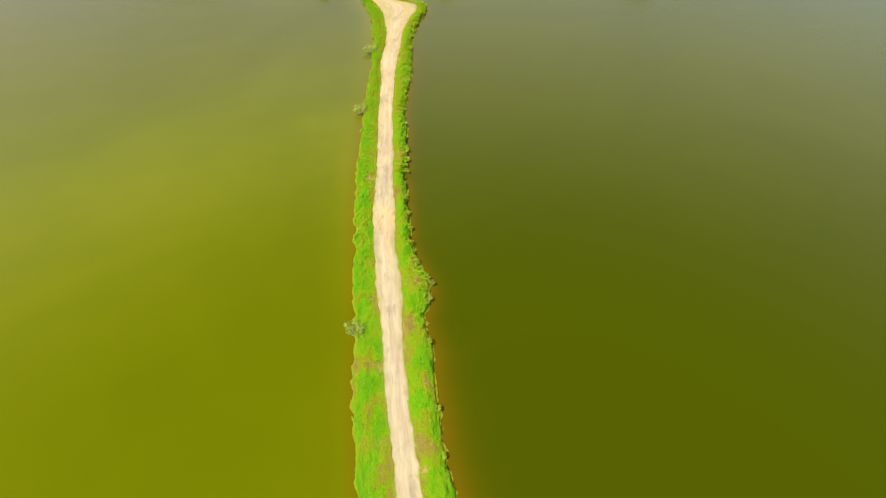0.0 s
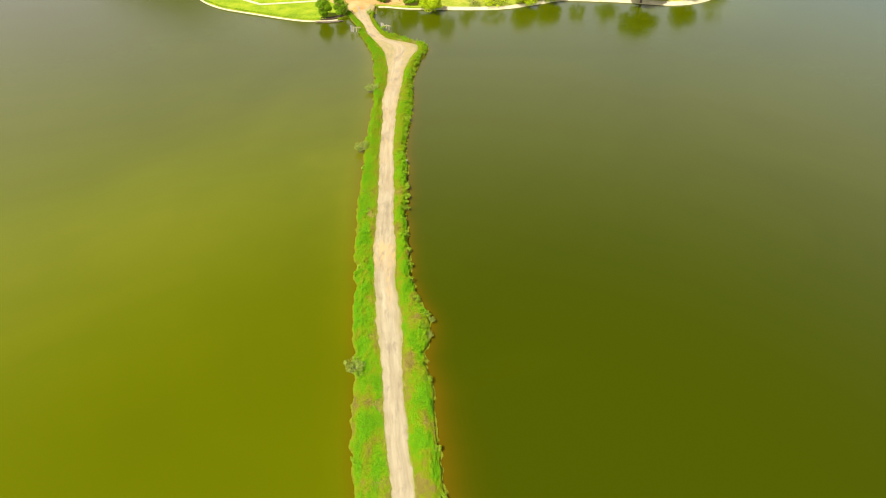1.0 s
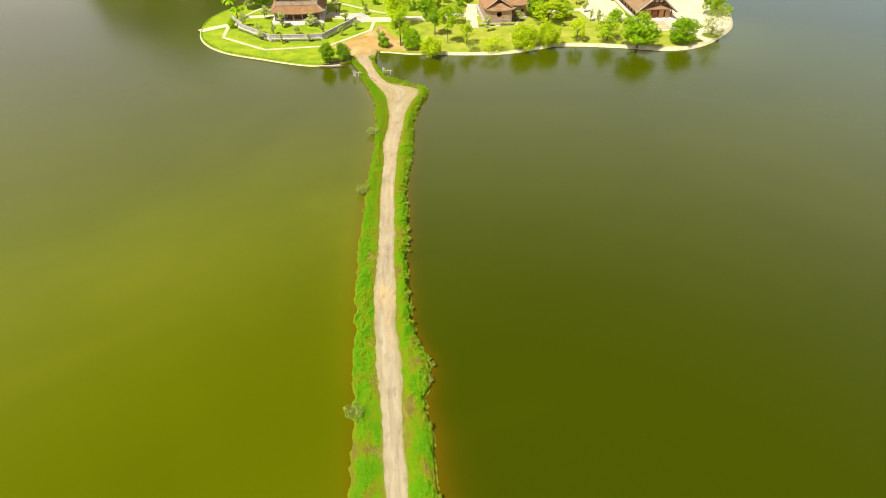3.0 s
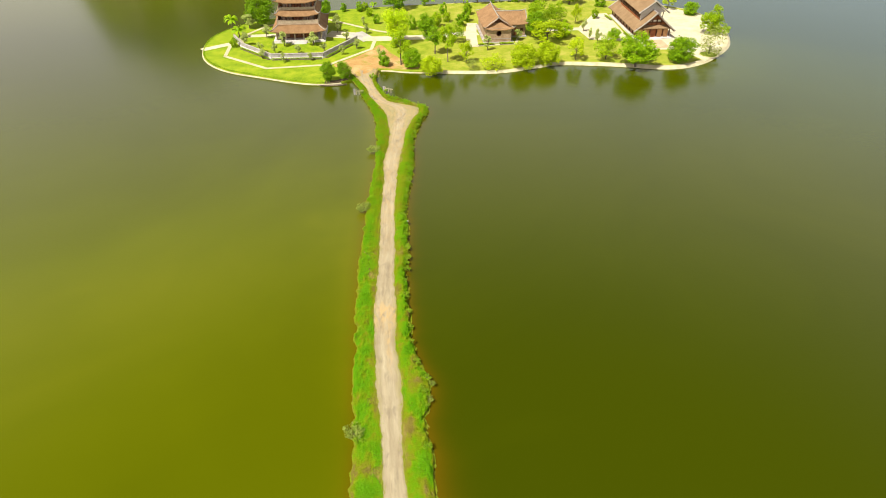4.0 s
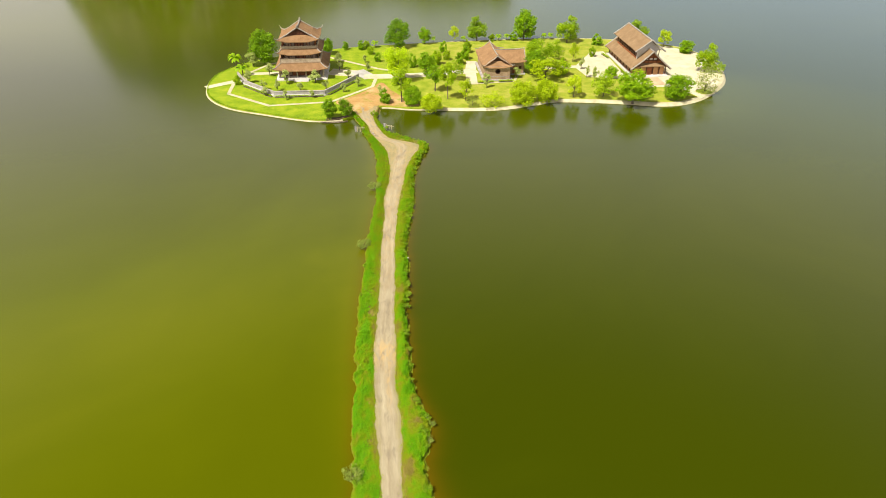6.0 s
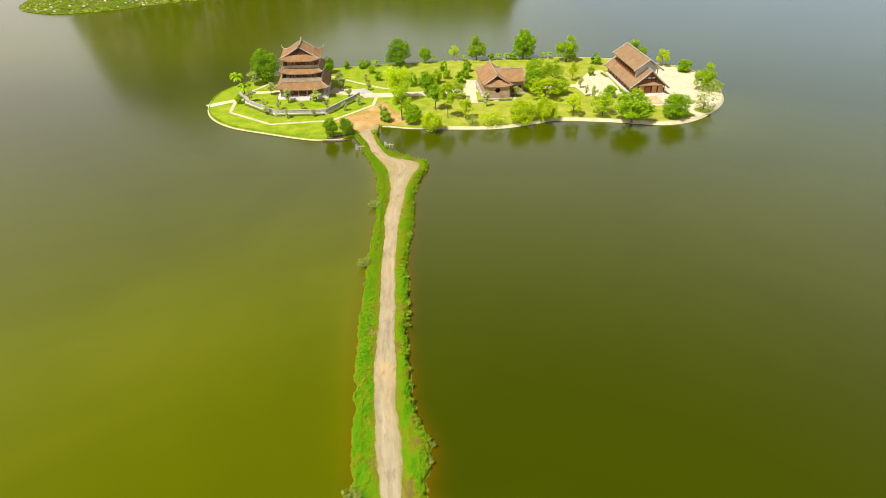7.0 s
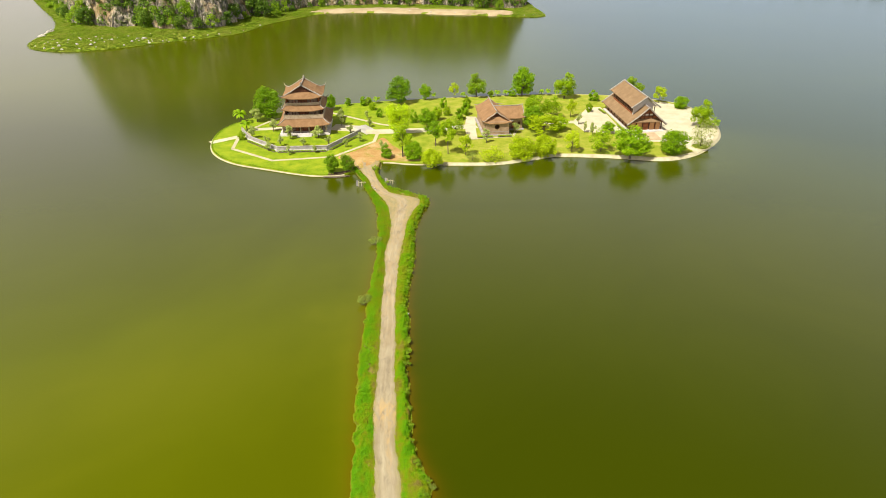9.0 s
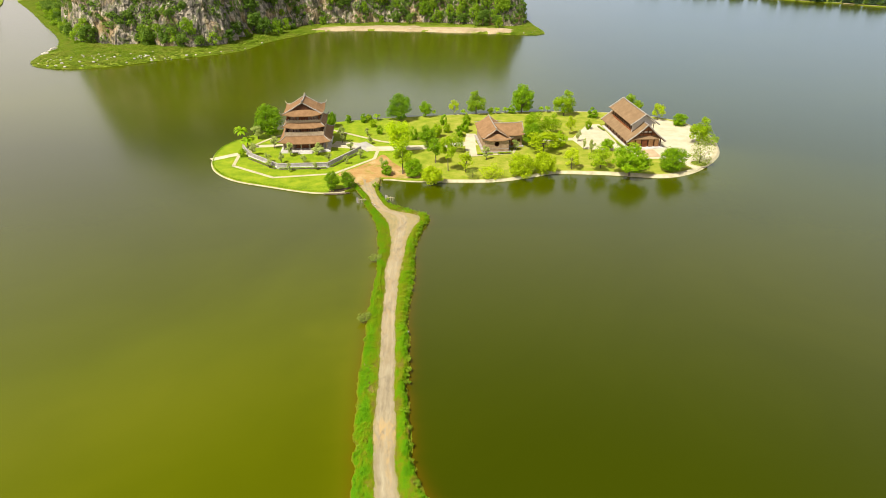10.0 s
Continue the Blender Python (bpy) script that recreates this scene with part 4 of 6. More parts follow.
def build_pagoda():
    house = root("pagoda", pose(-44.1, 194.7, 0, 0, 0, 5.5), "three-storey timber pagoda with brown tiled roofs and upturned eaves", "pagoda")
    bm = bmesh.new()
    box(bm, -7.8, 7.8, -7.8, 7.8, -0.1, 0.42, 0.05)
    box(bm, -7.4, 7.4, -7.4, 7.4, 0.42, 0.75, 0.05)
    part("platform", bm, M_WHITESTONE, house, "pale stone platform")
    for k in range(5):
        bm = bmesh.new()
        box(bm, -2.2, 2.2, -9.1 + k * 0.28, -7.75, -0.05, 0.15 * (k + 1))
        part("step", bm, M_WHITESTONE, house)
    columns(house, ring_spots(6.6, 6.6, 6), 0.75, 4.0, 0.24, M_RAIL)
    storey(house, 5.3, 0.75, 4.3, 2)
    skirt_roof(house, "lower_roof", (8.25, 8.25), 3.05, (6.0, 6.0), 4.95, 0.75, M_TILE)
    bm = bmesh.new()
    box(bm, -6.2, 6.2, -6.2, 6.2, 4.9, 5.1)
    part("balcony", bm, M_BRICK, house)
    railing(house, 6.05, 5.1, 1.2)
    columns(house, ring_spots(5.5, 5.5, 6), 5.1, 8.1, 0.17)
    storey(house, 4.6, 5.1, 8.4, 1)
    skirt_roof(house, "middle_roof", (6.65, 6.65), 7.5, (5.3, 5.3), 9.05, 0.7, M_TILE)
    bm = bmesh.new()
    box(bm, -5.5, 5.5, -5.5, 5.5, 9.0, 9.15)
    part("balcony", bm, M_BRICK, house)
    railing(house, 5.4, 9.15, 0.7)
    columns(house, ring_spots(4.9, 4.9, 5), 9.15, 11.9, 0.16, M_REDWOOD)
    storey(house, 4.1, 9.15, 12.3, 1)
    # top roof: hipped below, gabled above, its ridge running front to back
    gx, gy, zg, zr = 3.9, 4.2, 12.75, 14.95
    skirt_roof(house, "upper_roof", (6.25, 6.6), 11.3, (gx, gy), zg, 0.75, M_TILE)
    bm = bmesh.new()
    for s in (-1, 1):
        roof_slope(bm, (gx * s, -gy * s - 0.3 * s, zg), (gx * s, gy * s + 0.3 * s, zg), (0, -gy * s - 0.3 * s, zr), (0, gy * s + 0.3 * s, zr), sag=0.3)
    top = part("gable_roof", bm, M_TILE, house, "brown clay-tiled gable roof")
    bm = bmesh.new()
    bent_bar(bm, [(0, y, zr + 0.08 + 0.2 * (abs(y) / gy) ** 3) for y in np.linspace(-gy - 0.4, gy + 0.4, 9)], [0.2] * 9)
    part("ridge", bm, M_RIDGE, top, "grey mortar ridge")
    for s in (-1, 1):
        y = s * (gy + 0.05)
        bm = bmesh.new()
        vs = [bm.verts.new(p) for p in ((-gx * 0.9, y, zg), (gx * 0.9, y, zg), (0, y, zr - 0.25))]
        ws = [bm.verts.new((v.co.x, y - s * 0.3, v.co.z)) for v in vs]
        bm.faces.new(vs)
        bm.faces.new(ws[::-1])
        part("gable", bm, M_TIMBER, house, "dark recessed timber gable")
        for q in (-1, 1):
            bm = bmesh.new()
            bent_bar(bm, [(q * gx * 1.35, y + s * 0.62, zg - 0.62), (q * gx * 0.95, y + s * 0.45, zg + 0.05), (q * gx * 0.5, y + s * 0.4, zg + 1.15), (0, y + s * 0.4, zr + 0.1)], [0.16, 0.19, 0.19, 0.2])
            part("barge_board", bm, M_RIDGE, house, "grey mortar gable verge")
        bm = bmesh.new()
        bent_bar(bm, [(0, y + s * 0.4, zr + 0.1), (0, y + s * 0.5, zr + 0.55), (0, y + s * 0.25, zr + 0.85), (0, y + s * 0.45, zr + 1.05)], [0.34, 0.32, 0.18, 0.05])
        part("finial", bm, M_RIDGE, top, "carved grey ridge-end finial")


def wall_box(house, name, x0, x1, y0, y1, z0, z1, material, label=""):
    bm = bmesh.new()
    box(bm, x0, x1, y0, y1, z0, z1)
    return part(name, bm, material, house, label)


def build_small_house():
    """The small T-shaped brick house with a round window in its gable end."""
    house = root("brick_house", pose(17.0, 186.6, 0, 0, 0, 5.5), "small brown brick house with curved clay-tiled roofs and a round window", "house")
    wall_box(house, "plinth", -4.6, 4.6, 0.0, 18.2, -0.1, 0.35, M_STONEWALL, "grey stone plinth")
    wx, y0, zw = 3.8, 0.55, 4.4
    wall_box(house, "wall", -wx, -wx + 0.35, y0, 17.4, 0.35, zw, M_BRICK)
    wall_box(house, "wall", wx - 0.35, wx, y0, 17.4, 0.35, zw, M_BRICK)
    wall_box(house, "wall", -wx + 0.35, wx - 0.35, 17.05, 17.4, 0.35, zw, M_BRICK)
    # the gable wall is built round its window: four blocks and a ring of bricks
    bm = bmesh.new()
    r, zc, n, hw = 0.72, 2.8, 24, 1.0
    xi = wx - 0.352
    box(bm, -xi, -hw, y0, y0 + 0.35, 0.35, zw)
    box(bm, hw, xi, y0, y0 + 0.35, 0.35, zw)
    box(bm, -hw, hw, y0, y0 + 0.35, 0.35, zc - hw)
    box(bm, -hw, hw, y0, y0 + 0.35, zc + hw, zw)
    for y in (y0, y0 + 0.35):
        ring, edge = [], []
        for k in range(n):
            c, s = math.cos((k + 0.5) * math.tau / n), math.sin((k + 0.5) * math.tau / n)
            q = hw / max(abs(c), abs(s))
            ring.append(bm.verts.new((r * c, y, zc + r * s)))
            edge.append(bm.verts.new((q * c, y, zc + q * s)))
        for k in range(n):
            j = (k + 1) % n
            bm.faces.new((ring[k], ring[j], edge[j], edge[k]))
    part("gable_wall", bm, M_BRICK, house, "brown brick wall with a round opening")
    bm = bmesh.new()
    for k in range(n):
        a, b = k * math.tau / n, (k + 1) * math.tau / n
        tube(bm, (r * math.cos(a), y0, zc + r * math.sin(a)), (r * math.cos(b), y0, zc + r * math.sin(b)), 0.08, 0.08, 5)
    for x in (-0.35, 0.0, 0.35):
        tube(bm, (x, y0 + 0.2, zc - 0.62), (x, y0 + 0.2, zc + 0.62), 0.04, 0.04, 5)
    part("round_window", bm, M_TIMBER, house, "dark round window with wooden bars")
    wall_box(house, "floor", -3.4, 3.4, 0.92, 17.0, 0.35, 0.4, M_TIMBER)
    for z in (1.2, 3.7):
        wall_box(house, "string_course", -wx - 0.05, wx + 0.05, y0 - 0.06, y0 - 0.003, z, z + 0.1, M_STONEWALL)
    # side wing
    wall_box(house, "wing_plinth", 4.61, 9.6, 5.2, 13.6, -0.1, 0.35, M_STONEWALL)
    wall_box(house, "wing_wall", 3.81, 9.1, 5.9, 12.8, 0.35, zw, M_BRICK)
    wall_box(house, "wing_door", 5.6, 6.9, 5.84, 5.897, 0.4, 2.6, M_REDWOOD)
    for x in (4.4, 7.6):
        wall_box(house, "wing_window", x, x + 0.8, 5.84, 5.897, 1.4, 2.6, M_TIMBER)
    # roofs
    ex, ze, zr, gx, gy0, zg, yb = 4.55, 4.0, 7.0, 2.3, 2.4, 5.45, 18.0
    bm = bmesh.new()
    roof_slope(bm, (-ex, 0, ze), (ex, 0, ze), (-gx, gy0, zg), (gx, gy0, zg), (0.6, 0.6), sag=0.3)
    roof_slope(bm, (ex, 0, ze), (ex, yb, ze), (0, gy0 - 0.4, zr), (0, yb, zr), (0.6, 0.3), sag=0.5)
    roof_slope(bm, (-ex, yb, ze), (-ex, 0, ze), (0, yb, zr), (0, gy0 - 0.4, zr), (0.5, 0.6), sag=0.5)
    roof = part("main_roof", bm, M_TILE_WARM, house, "curved brown clay-tiled roof")
    bm = bmesh.new()
    bm.faces.new([bm.verts.new(p) for p in ((-gx, gy0 + 0.1, zg - 0.2), (gx, gy0 + 0.1, zg - 0.2), (0, gy0 + 0.1, zr - 0.15))])
    part("gable", bm, M_TIMBER, house, "dark recessed gable")
    for s in (-1, 1):
        bm = bmesh.new()
        bent_bar(bm, [(s * (ex + 0.45), -0.5, ze + 1.25), (s * ex, 0.0, ze + 0.7), (s * 3.6, 1.0, ze + 0.68), (s * 2.5, 1.75, zg - 0.02), (s * 1.1, 1.95, zr - 0.85), (0, 1.95, zr + 0.05)], [0.05, 0.13, 0.14, 0.16, 0.17, 0.18])
        part("verge", bm, M_RIDGE, roof, "pale mortar verge")
        bm = bmesh.new()
        bent_bar(bm, [(s * (ex + 0.3), yb, ze + 0.9), (s * 2.3, yb, 5.2), (0, yb, zr + 0.1)], [0.1, 0.15, 0.15])
        part("verge", bm, M_RIDGE, roof, "pale mortar verge")
    bm = bmesh.new()
    bent_bar(bm, [(0, y, zr + 0.08 + 0.3 * (abs(y - 10) / 8) ** 4) for y in np.linspace(1.9, yb + 0.2, 9)], [0.17] * 9)
    part("ridge", bm, M_RIDGE, roof, "pale mortar ridge")
    zt, wr, wb = zr - 0.12, 9.55, 13.6
    bm = bmesh.new()
    roof_slope(bm, (2.2, 4.8, ze), (wr, 4.8, ze), (0.2, 9.2, zt), (wr, 9.2, zt), (0, 0.3), sag=0.3)
    roof_slope(bm, (wr, wb, ze), (2.2, wb, ze), (wr, 9.2, zt), (0.2, 9.2, zt), (0.3, 0), sag=0.3)
    wing = part("wing_roof", bm, M_TILE_WARM, house, "brown clay-tiled wing roof")
    bm = bmesh.new()
    bent_bar(bm, [(0.2, 9.2, zt + 0.1), (5.0, 9.2, zt + 0.08), (8.2, 9.2, zt + 0.12), (wr + 0.2, 9.2, zt + 0.5)], [0.17, 0.17, 0.17, 0.1])
    part("ridge", bm, M_RIDGE, wing, "pale mortar ridge")
    bm = bmesh.new()
    bent_bar(bm, [(wr + 0.05, 4.4, ze + 0.6), (wr + 0.05, 5.0, ze + 0.35), (wr + 0.05, 7.0, 5.25), (wr + 0.05, 9.2, zt + 0.1), (wr + 0.05, 11.4, 5.25), (wr + 0.05, wb, ze + 0.2)], [0.08] + [0.15] * 5)
    part("verge", bm, M_RIDGE, wing, "pale mortar verge")
    bm = bmesh.new()
    bm.faces.new([bm.verts.new(p) for p in ((9.1, 5.9, zw), (9.1, 12.8, zw), (9.1, 9.3, zt - 0.3))])
    part("wing_gable", bm, M_BRICK, house)


def build_great_hall():
    """The long hall: a low gabled roof, and a raised upper roof over a clerestory."""
    house = root("great_hall", pose(64.65, 191.4, 0, 0, 0, 5.1), "long timber hall with two-tiered pale brown tiled roofs", "hall")
    back = 25.0
    wall_box(house, "plinth", -5.9, 5.9, -1.0, back - 0.6, -0.1, 0.35, M_WHITESTONE, "pale stone plinth")
    for k in range(2):
        wall_box(house, "step", -2.6, 2.6, -1.6 + k * 0.3, -0.995, -0.05, 0.15 * (k + 1), M_WHITESTONE)
    wall_box(house, "terrace", -3.0, 2.4, -8.6, -1.61, -0.05, 0.14, M_FORECOURT, "pinkish tan paved forecourt")
    wall_box(house, "core_wall", -4.8, 4.8, 0.3, back - 1.2, 0.35, 3.2, M_REDWOOD, "reddish timber wall")
    columns(house, [(x, -0.05) for x in (-5.1, -3.05, -1.05, 1.05, 3.05, 5.1)], 0.35, 3.3, 0.17)
    columns(house, [(s * 5.2, y) for s in (-1, 1) for y in np.linspace(3.2, back - 1.4, 8)], 0.35, 3.1, 0.17)
    for x0, x1 in ((-4.7, -3.2), (-2.9, -1.15), (1.15, 2.9), (3.2, 4.7)):
        wall_box(house, "front_panel", x0, x1, 0.2, 0.297, 0.5, 2.7, M_PANEL, "light orange-brown timber panel")
    wall_box(house, "door", -0.9, 0.9, 0.18, 0.297, 0.4, 2.5, M_REDWOOD, "orange-red wooden door")
    for y in np.linspace(2.4, back - 3.6, 8):
        for s in (-1, 1):
            wall_box(house, "side_panel", min(s * 4.8, s * 4.86), max(s * 4.8, s * 4.86), y, y + 2.0, 0.7, 2.6, M_BRICK)
    wall_box(house, "beam", -5.5, 5.5, -0.14, 0.14, 2.95, 3.3, M_TIMBER)
    ze, zr, ex = 2.6, 7.75, 6.2
    # gable front with framed panels
    bm = bmesh.new()
    f = [bm.verts.new(p) for p in ((-5.3, 0.3, 3.15), (5.3, 0.3, 3.15), (0, 0.3, 7.35))]
    g = [bm.verts.new((v.co.x, 0.55, v.co.z)) for v in f]
    bm.faces.new(f)
    bm.faces.new(g[::-1])
    part("gable", bm, M_REDWOOD, house, "reddish timber gable")
    bm = bmesh.new()
    roof_slope(bm, (-4.5, -0.95, 3.32), (4.5, -0.95, 3.32), (-3.8, 0.29, 4.02), (3.8, 0.29, 4.02), sag=0.05, rows=4)
    part("pent_roof", bm, M_TILE_PALE, house, "small tiled pent roof")
    wall_box(house, "gable_beam", -2.9, 2.9, 0.16, 0.29, 4.75, 5.0, M_TIMBER)
    for x in (-2.0, -0.75, 0.75, 2.0):
        wall_box(house, "gable_post", x - 0.1, x + 0.1, 0.18, 0.29, 3.95, 6.2 if abs(x) < 1 else 5.4, M_TIMBER)
    for x in (-1.38, 0.0, 1.38):
        wall_box(house, "gable_panel", x - 0.46, x + 0.46, 0.22, 0.296, 5.05, 5.55, M_WHITESTONE, "pale plaster panel")
    bm = bmesh.new()
    roof_slope(bm, (ex, -1.0, ze), (ex, back, ze), (0, -1.0, zr), (0, back, zr), sag=0.35)
    roof_slope(bm, (-ex, back, ze), (-ex, -1.0, ze), (0, back, zr), (0, -1.0, zr), sag=0.35)
    roof = part("lower_roof", bm, M_TILE_PALE, house, "pale brown clay-tiled lower roof")
    for s in (-1, 1):
        for y in (-1.05, back + 0.05):
            bm = bmesh.new()
            bent_bar(bm, [(s * (ex + 0.3), y, ze - 0.15), (s * ex * 0.6, y, ze + 1.96), (s * ex * 0.25, y, ze + 3.82), (0, y, zr + 0.15)], [0.24] * 4)
            part("verge", bm, M_RIDGE, roof, "grey mortar verge")
            bm = bmesh.new()
            bent_bar(bm, [(s * ex, y, ze - 0.3), (s * ex * 0.6, y, ze + 1.6), (s * ex * 0.25, y, ze + 3.4), (0, y, zr - 0.3)], [0.15] * 4, 4)
            part("barge_board", bm, M_TIMBER, roof)
    bm = bmesh.new()
    tube(bm, (0, -1.2, zr + 0.1), (0, 3.0, zr + 0.1), 0.2, 0.2)
    part("ridge", bm, M_RIDGE, roof, "grey mortar ridge")
    # clerestory and upper roof
    y0, y1 = 1.7, 23.0
    wall_box(house, "clerestory", -2.8, 2.8, y0 + 1.5, y1 - 1.4, 4.4, 7.5, M_TIMBER, "dark recessed timber clerestory")
    wall_box(house, "plaster_gable_base", -3.65, 2.75, y0 + 1.25, y0 + 1.497, 4.6, 7.6, M_WHITESTONE, "pale grey plastered gable wall")
    for y in np.linspace(y0 + 2.2, y1 - 3.2, 10):
        for s in (-1, 1):
            wall_box(house, "clerestory_panel", min(s * 2.8, s * 2.86), max(s * 2.8, s * 2.86), y, y + 1.4, 5.5, 7.0, M_TIMBER)
    for s in (-1, 1):
        wall_box(house, "clerestory_sill", s * 3.5 - 0.12, s * 3.5 + 0.12, y0 + 1.52, y1 - 1.4, 4.55, 5.1, M_REDWOOD, "reddish timber sill under the open clerestory")
        for y in np.linspace(y0 + 1.62, y1 - 1.5, 9):
            wall_box(house, "clerestory_post", s * 3.5 - 0.09, s * 3.5 + 0.09, y - 0.09, y + 0.09, 5.1, 7.45, M_TIMBER)
    ze, zr, ex = 7.25, 10.4, 4.5
    bm = bmesh.new()
    roof_slope(bm, (ex, y0, ze), (ex, y1, ze), (0, y0, zr), (0, y1, zr), sag=0.25)
    roof_slope(bm, (-ex, y1, ze), (-ex, y0, ze), (0, y1, zr), (0, y0, zr), sag=0.25)
    up = part("upper_roof", bm, M_TILE_PALE, house, "pale brown clay-tiled upper roof")
    for y, inn in ((y0 + 1.24, 1), (y1 - 1.3, -1)):
        bm = bmesh.new()
        f = [bm.verts.new(p) for p in ((-4.2, y, 7.1), (4.2, y, 7.1), (0, y, 10.1))]
        g = [bm.verts.new((v.co.x, y + 0.2 * inn, v.co.z)) for v in f]
        bm.faces.new(f)
        bm.faces.new(g[::-1])
        part("upper_gable", bm, M_WHITESTONE, house, "pale grey plastered upper gable")
    for y in (y0 - 0.05, y1 + 0.05):
        for s in (-1, 1):
            bm = bmesh.new()
            bent_bar(bm, [(s * (ex + 0.3), y, ze - 0.12), (s * ex * 0.5, y, ze + 1.62), (0, y, zr + 0.18)], [0.25] * 3)
            part("verge", bm, M_RIDGE, up, "grey mortar verge")
    bm = bmesh.new()
    tube(bm, (0, y0 - 0.2, zr + 0.1), (0, y1 + 0.2, zr + 0.1), 0.22, 0.22)
    part("ridge", bm, M_RIDGE, up, "grey mortar ridge")


def build_garden_wall():
    """The low stone wall round the pagoda's garden, in straight runs with posts and panels."""
    corners = [(-64.0, 190.6), (-59.6, 182.6), (-48.6, 172.9), (-34.2, 173.8), (-26.0, 189.0)]
    wall = root("garden_wall", pose(0, 0, 0), "low grey stone garden wall with panels on a white base", "garden wall")
    for (x0, y0), (x1, y1) in zip(corners, corners[1:]):
        length, a = math.hypot(x1 - x0, y1 - y0), math.atan2(y1 - y0, x1 - x0)
        m = Matrix.Translation((x0, y0, 0)) @ Matrix.Rotation(a, 4, "Z")
        bm = bmesh.new()
        box(bm, 0, length, -0.34, 0.34, -0.1, 0.56, 0.04)
        bm.transform(m)
        run = part("base_course", bm, M_WHITESTONE, wall, "whitish stone base")
        bm = bmesh.new()
        box(bm, 0.0, length, -0.24, 0.24, 1.42, 1.58, 0.03)
        bm.transform(m)
        part("coping", bm, M_STONEWALL, run, "grey stone coping")
        n = max(2, round(length / 2.2))
        for k in range(n):
            s0, s1 = length * k / n, length * (k + 1) / n
            bm = bmesh.new()
            box(bm, s0 + 0.2, s1 - 0.2, -0.16, 0.16, 0.56, 1.42, 0.02)
            bm.transform(m)
            part("panel", bm, M_STONEWALL, run)
            bm = bmesh.new()
            box(bm, s0 - 0.2, s0 + 0.2, -0.2, 0.2, 0.56, 1.418, 0.03)
            bm.transform(m)
            part("wall_post", bm, M_STONEWALL, run)


def build_tree_pit(x, y, r, label):
    """A round bed in the paving: a low kerb ring with grass inside."""
    ob = root("planting_bed", pose(x, y, 0.05), label, "planting bed", "round beds")
    ring = np.array([(math.cos(a), math.sin(a)) for a in np.arange(24) * math.tau / 24])
    band("kerb_ring", ring * (r - 0.22), ring * r, -0.1, 0.22, M_CONCRETE, parent=ob)
    bm = bmesh.new()
    n = 24
    top = bm.verts.new((0, 0, 0.22))
    edge = [bm.verts.new((c * (r - 0.23), s * (r - 0.23), 0.12)) for c, s in ring]
    for k in range(n):
        bm.faces.new((top, edge[k], edge[(k + 1) % n]))
    part("grass", bm, M_SHORE, ob, "green grass")


def build_hedge(x0, y0, x1, y1, width, label):
    """A clipped low hedge strip: a box of fine leaves on short stems."""
    r = np.random.default_rng(int(abs(x0 * 10)))
    length, a = math.hypot(x1 - x0, y1 - y0), math.atan2(y1 - y0, x1 - x0)
    ob = root("hedge_strip", pose((x0 + x1) / 2, (y0 + y1) / 2, 0.06, 0, 0, math.degrees(a)), label, "hedge", "hedge strips")
    bm = bmesh.new()
    box(bm, -length / 2, length / 2, -width / 2, width / 2, -0.05, 0.1)
    part("soil_bed", bm, M_BARK, ob)
    n = int(length * width * 120)
    p = np.stack([r.uniform(-length / 2, length / 2, n), r.uniform(-width / 2, width / 2, n), 0.1 + 0.4 * r.uniform(0, 1, n) ** 0.5], 1)
    v, f = leaves(r, p, np.tile([0.0, 0.0, 1.0], (n, 1)), 0.16)
    mesh_object("foliage", v, f, M_LEAF_MID, ob)


build_tree_pit(77.0, 176.6, 2.6, "round grassy bed with a concrete kerb under a tree")
build_tree_pit(84.3, 215.9, 2.2, "round grassy bed with a concrete kerb under a small tree")
build_hedge(55.0, 214.6, 56.1, 209.6, 0.7, "low green hedge strip set in the pale paving")
for run in ((-59.7, 181.5, -49.3, 172.3), (-48.3, 172.1, -34.4, 173.0), (-33.2, 174.0, -25.6, 188.0)):
    build_hedge(*run, 0.6, "low green hedge along the foot of the garden wall")
build_hedge(57.2, 196.4, 57.8, 191.8, 0.7, "low green hedge strip beside the great hall")
build_hedge(10.8, 184.9, 15.6, 185.5, 1.1, "low green planting before the brick house")
build_hedge(17.2, 185.7, 21.4, 186.3, 1.1, "low green planting before the brick house")
build_pagoda()
build_small_house()
build_great_hall()
build_garden_wall()

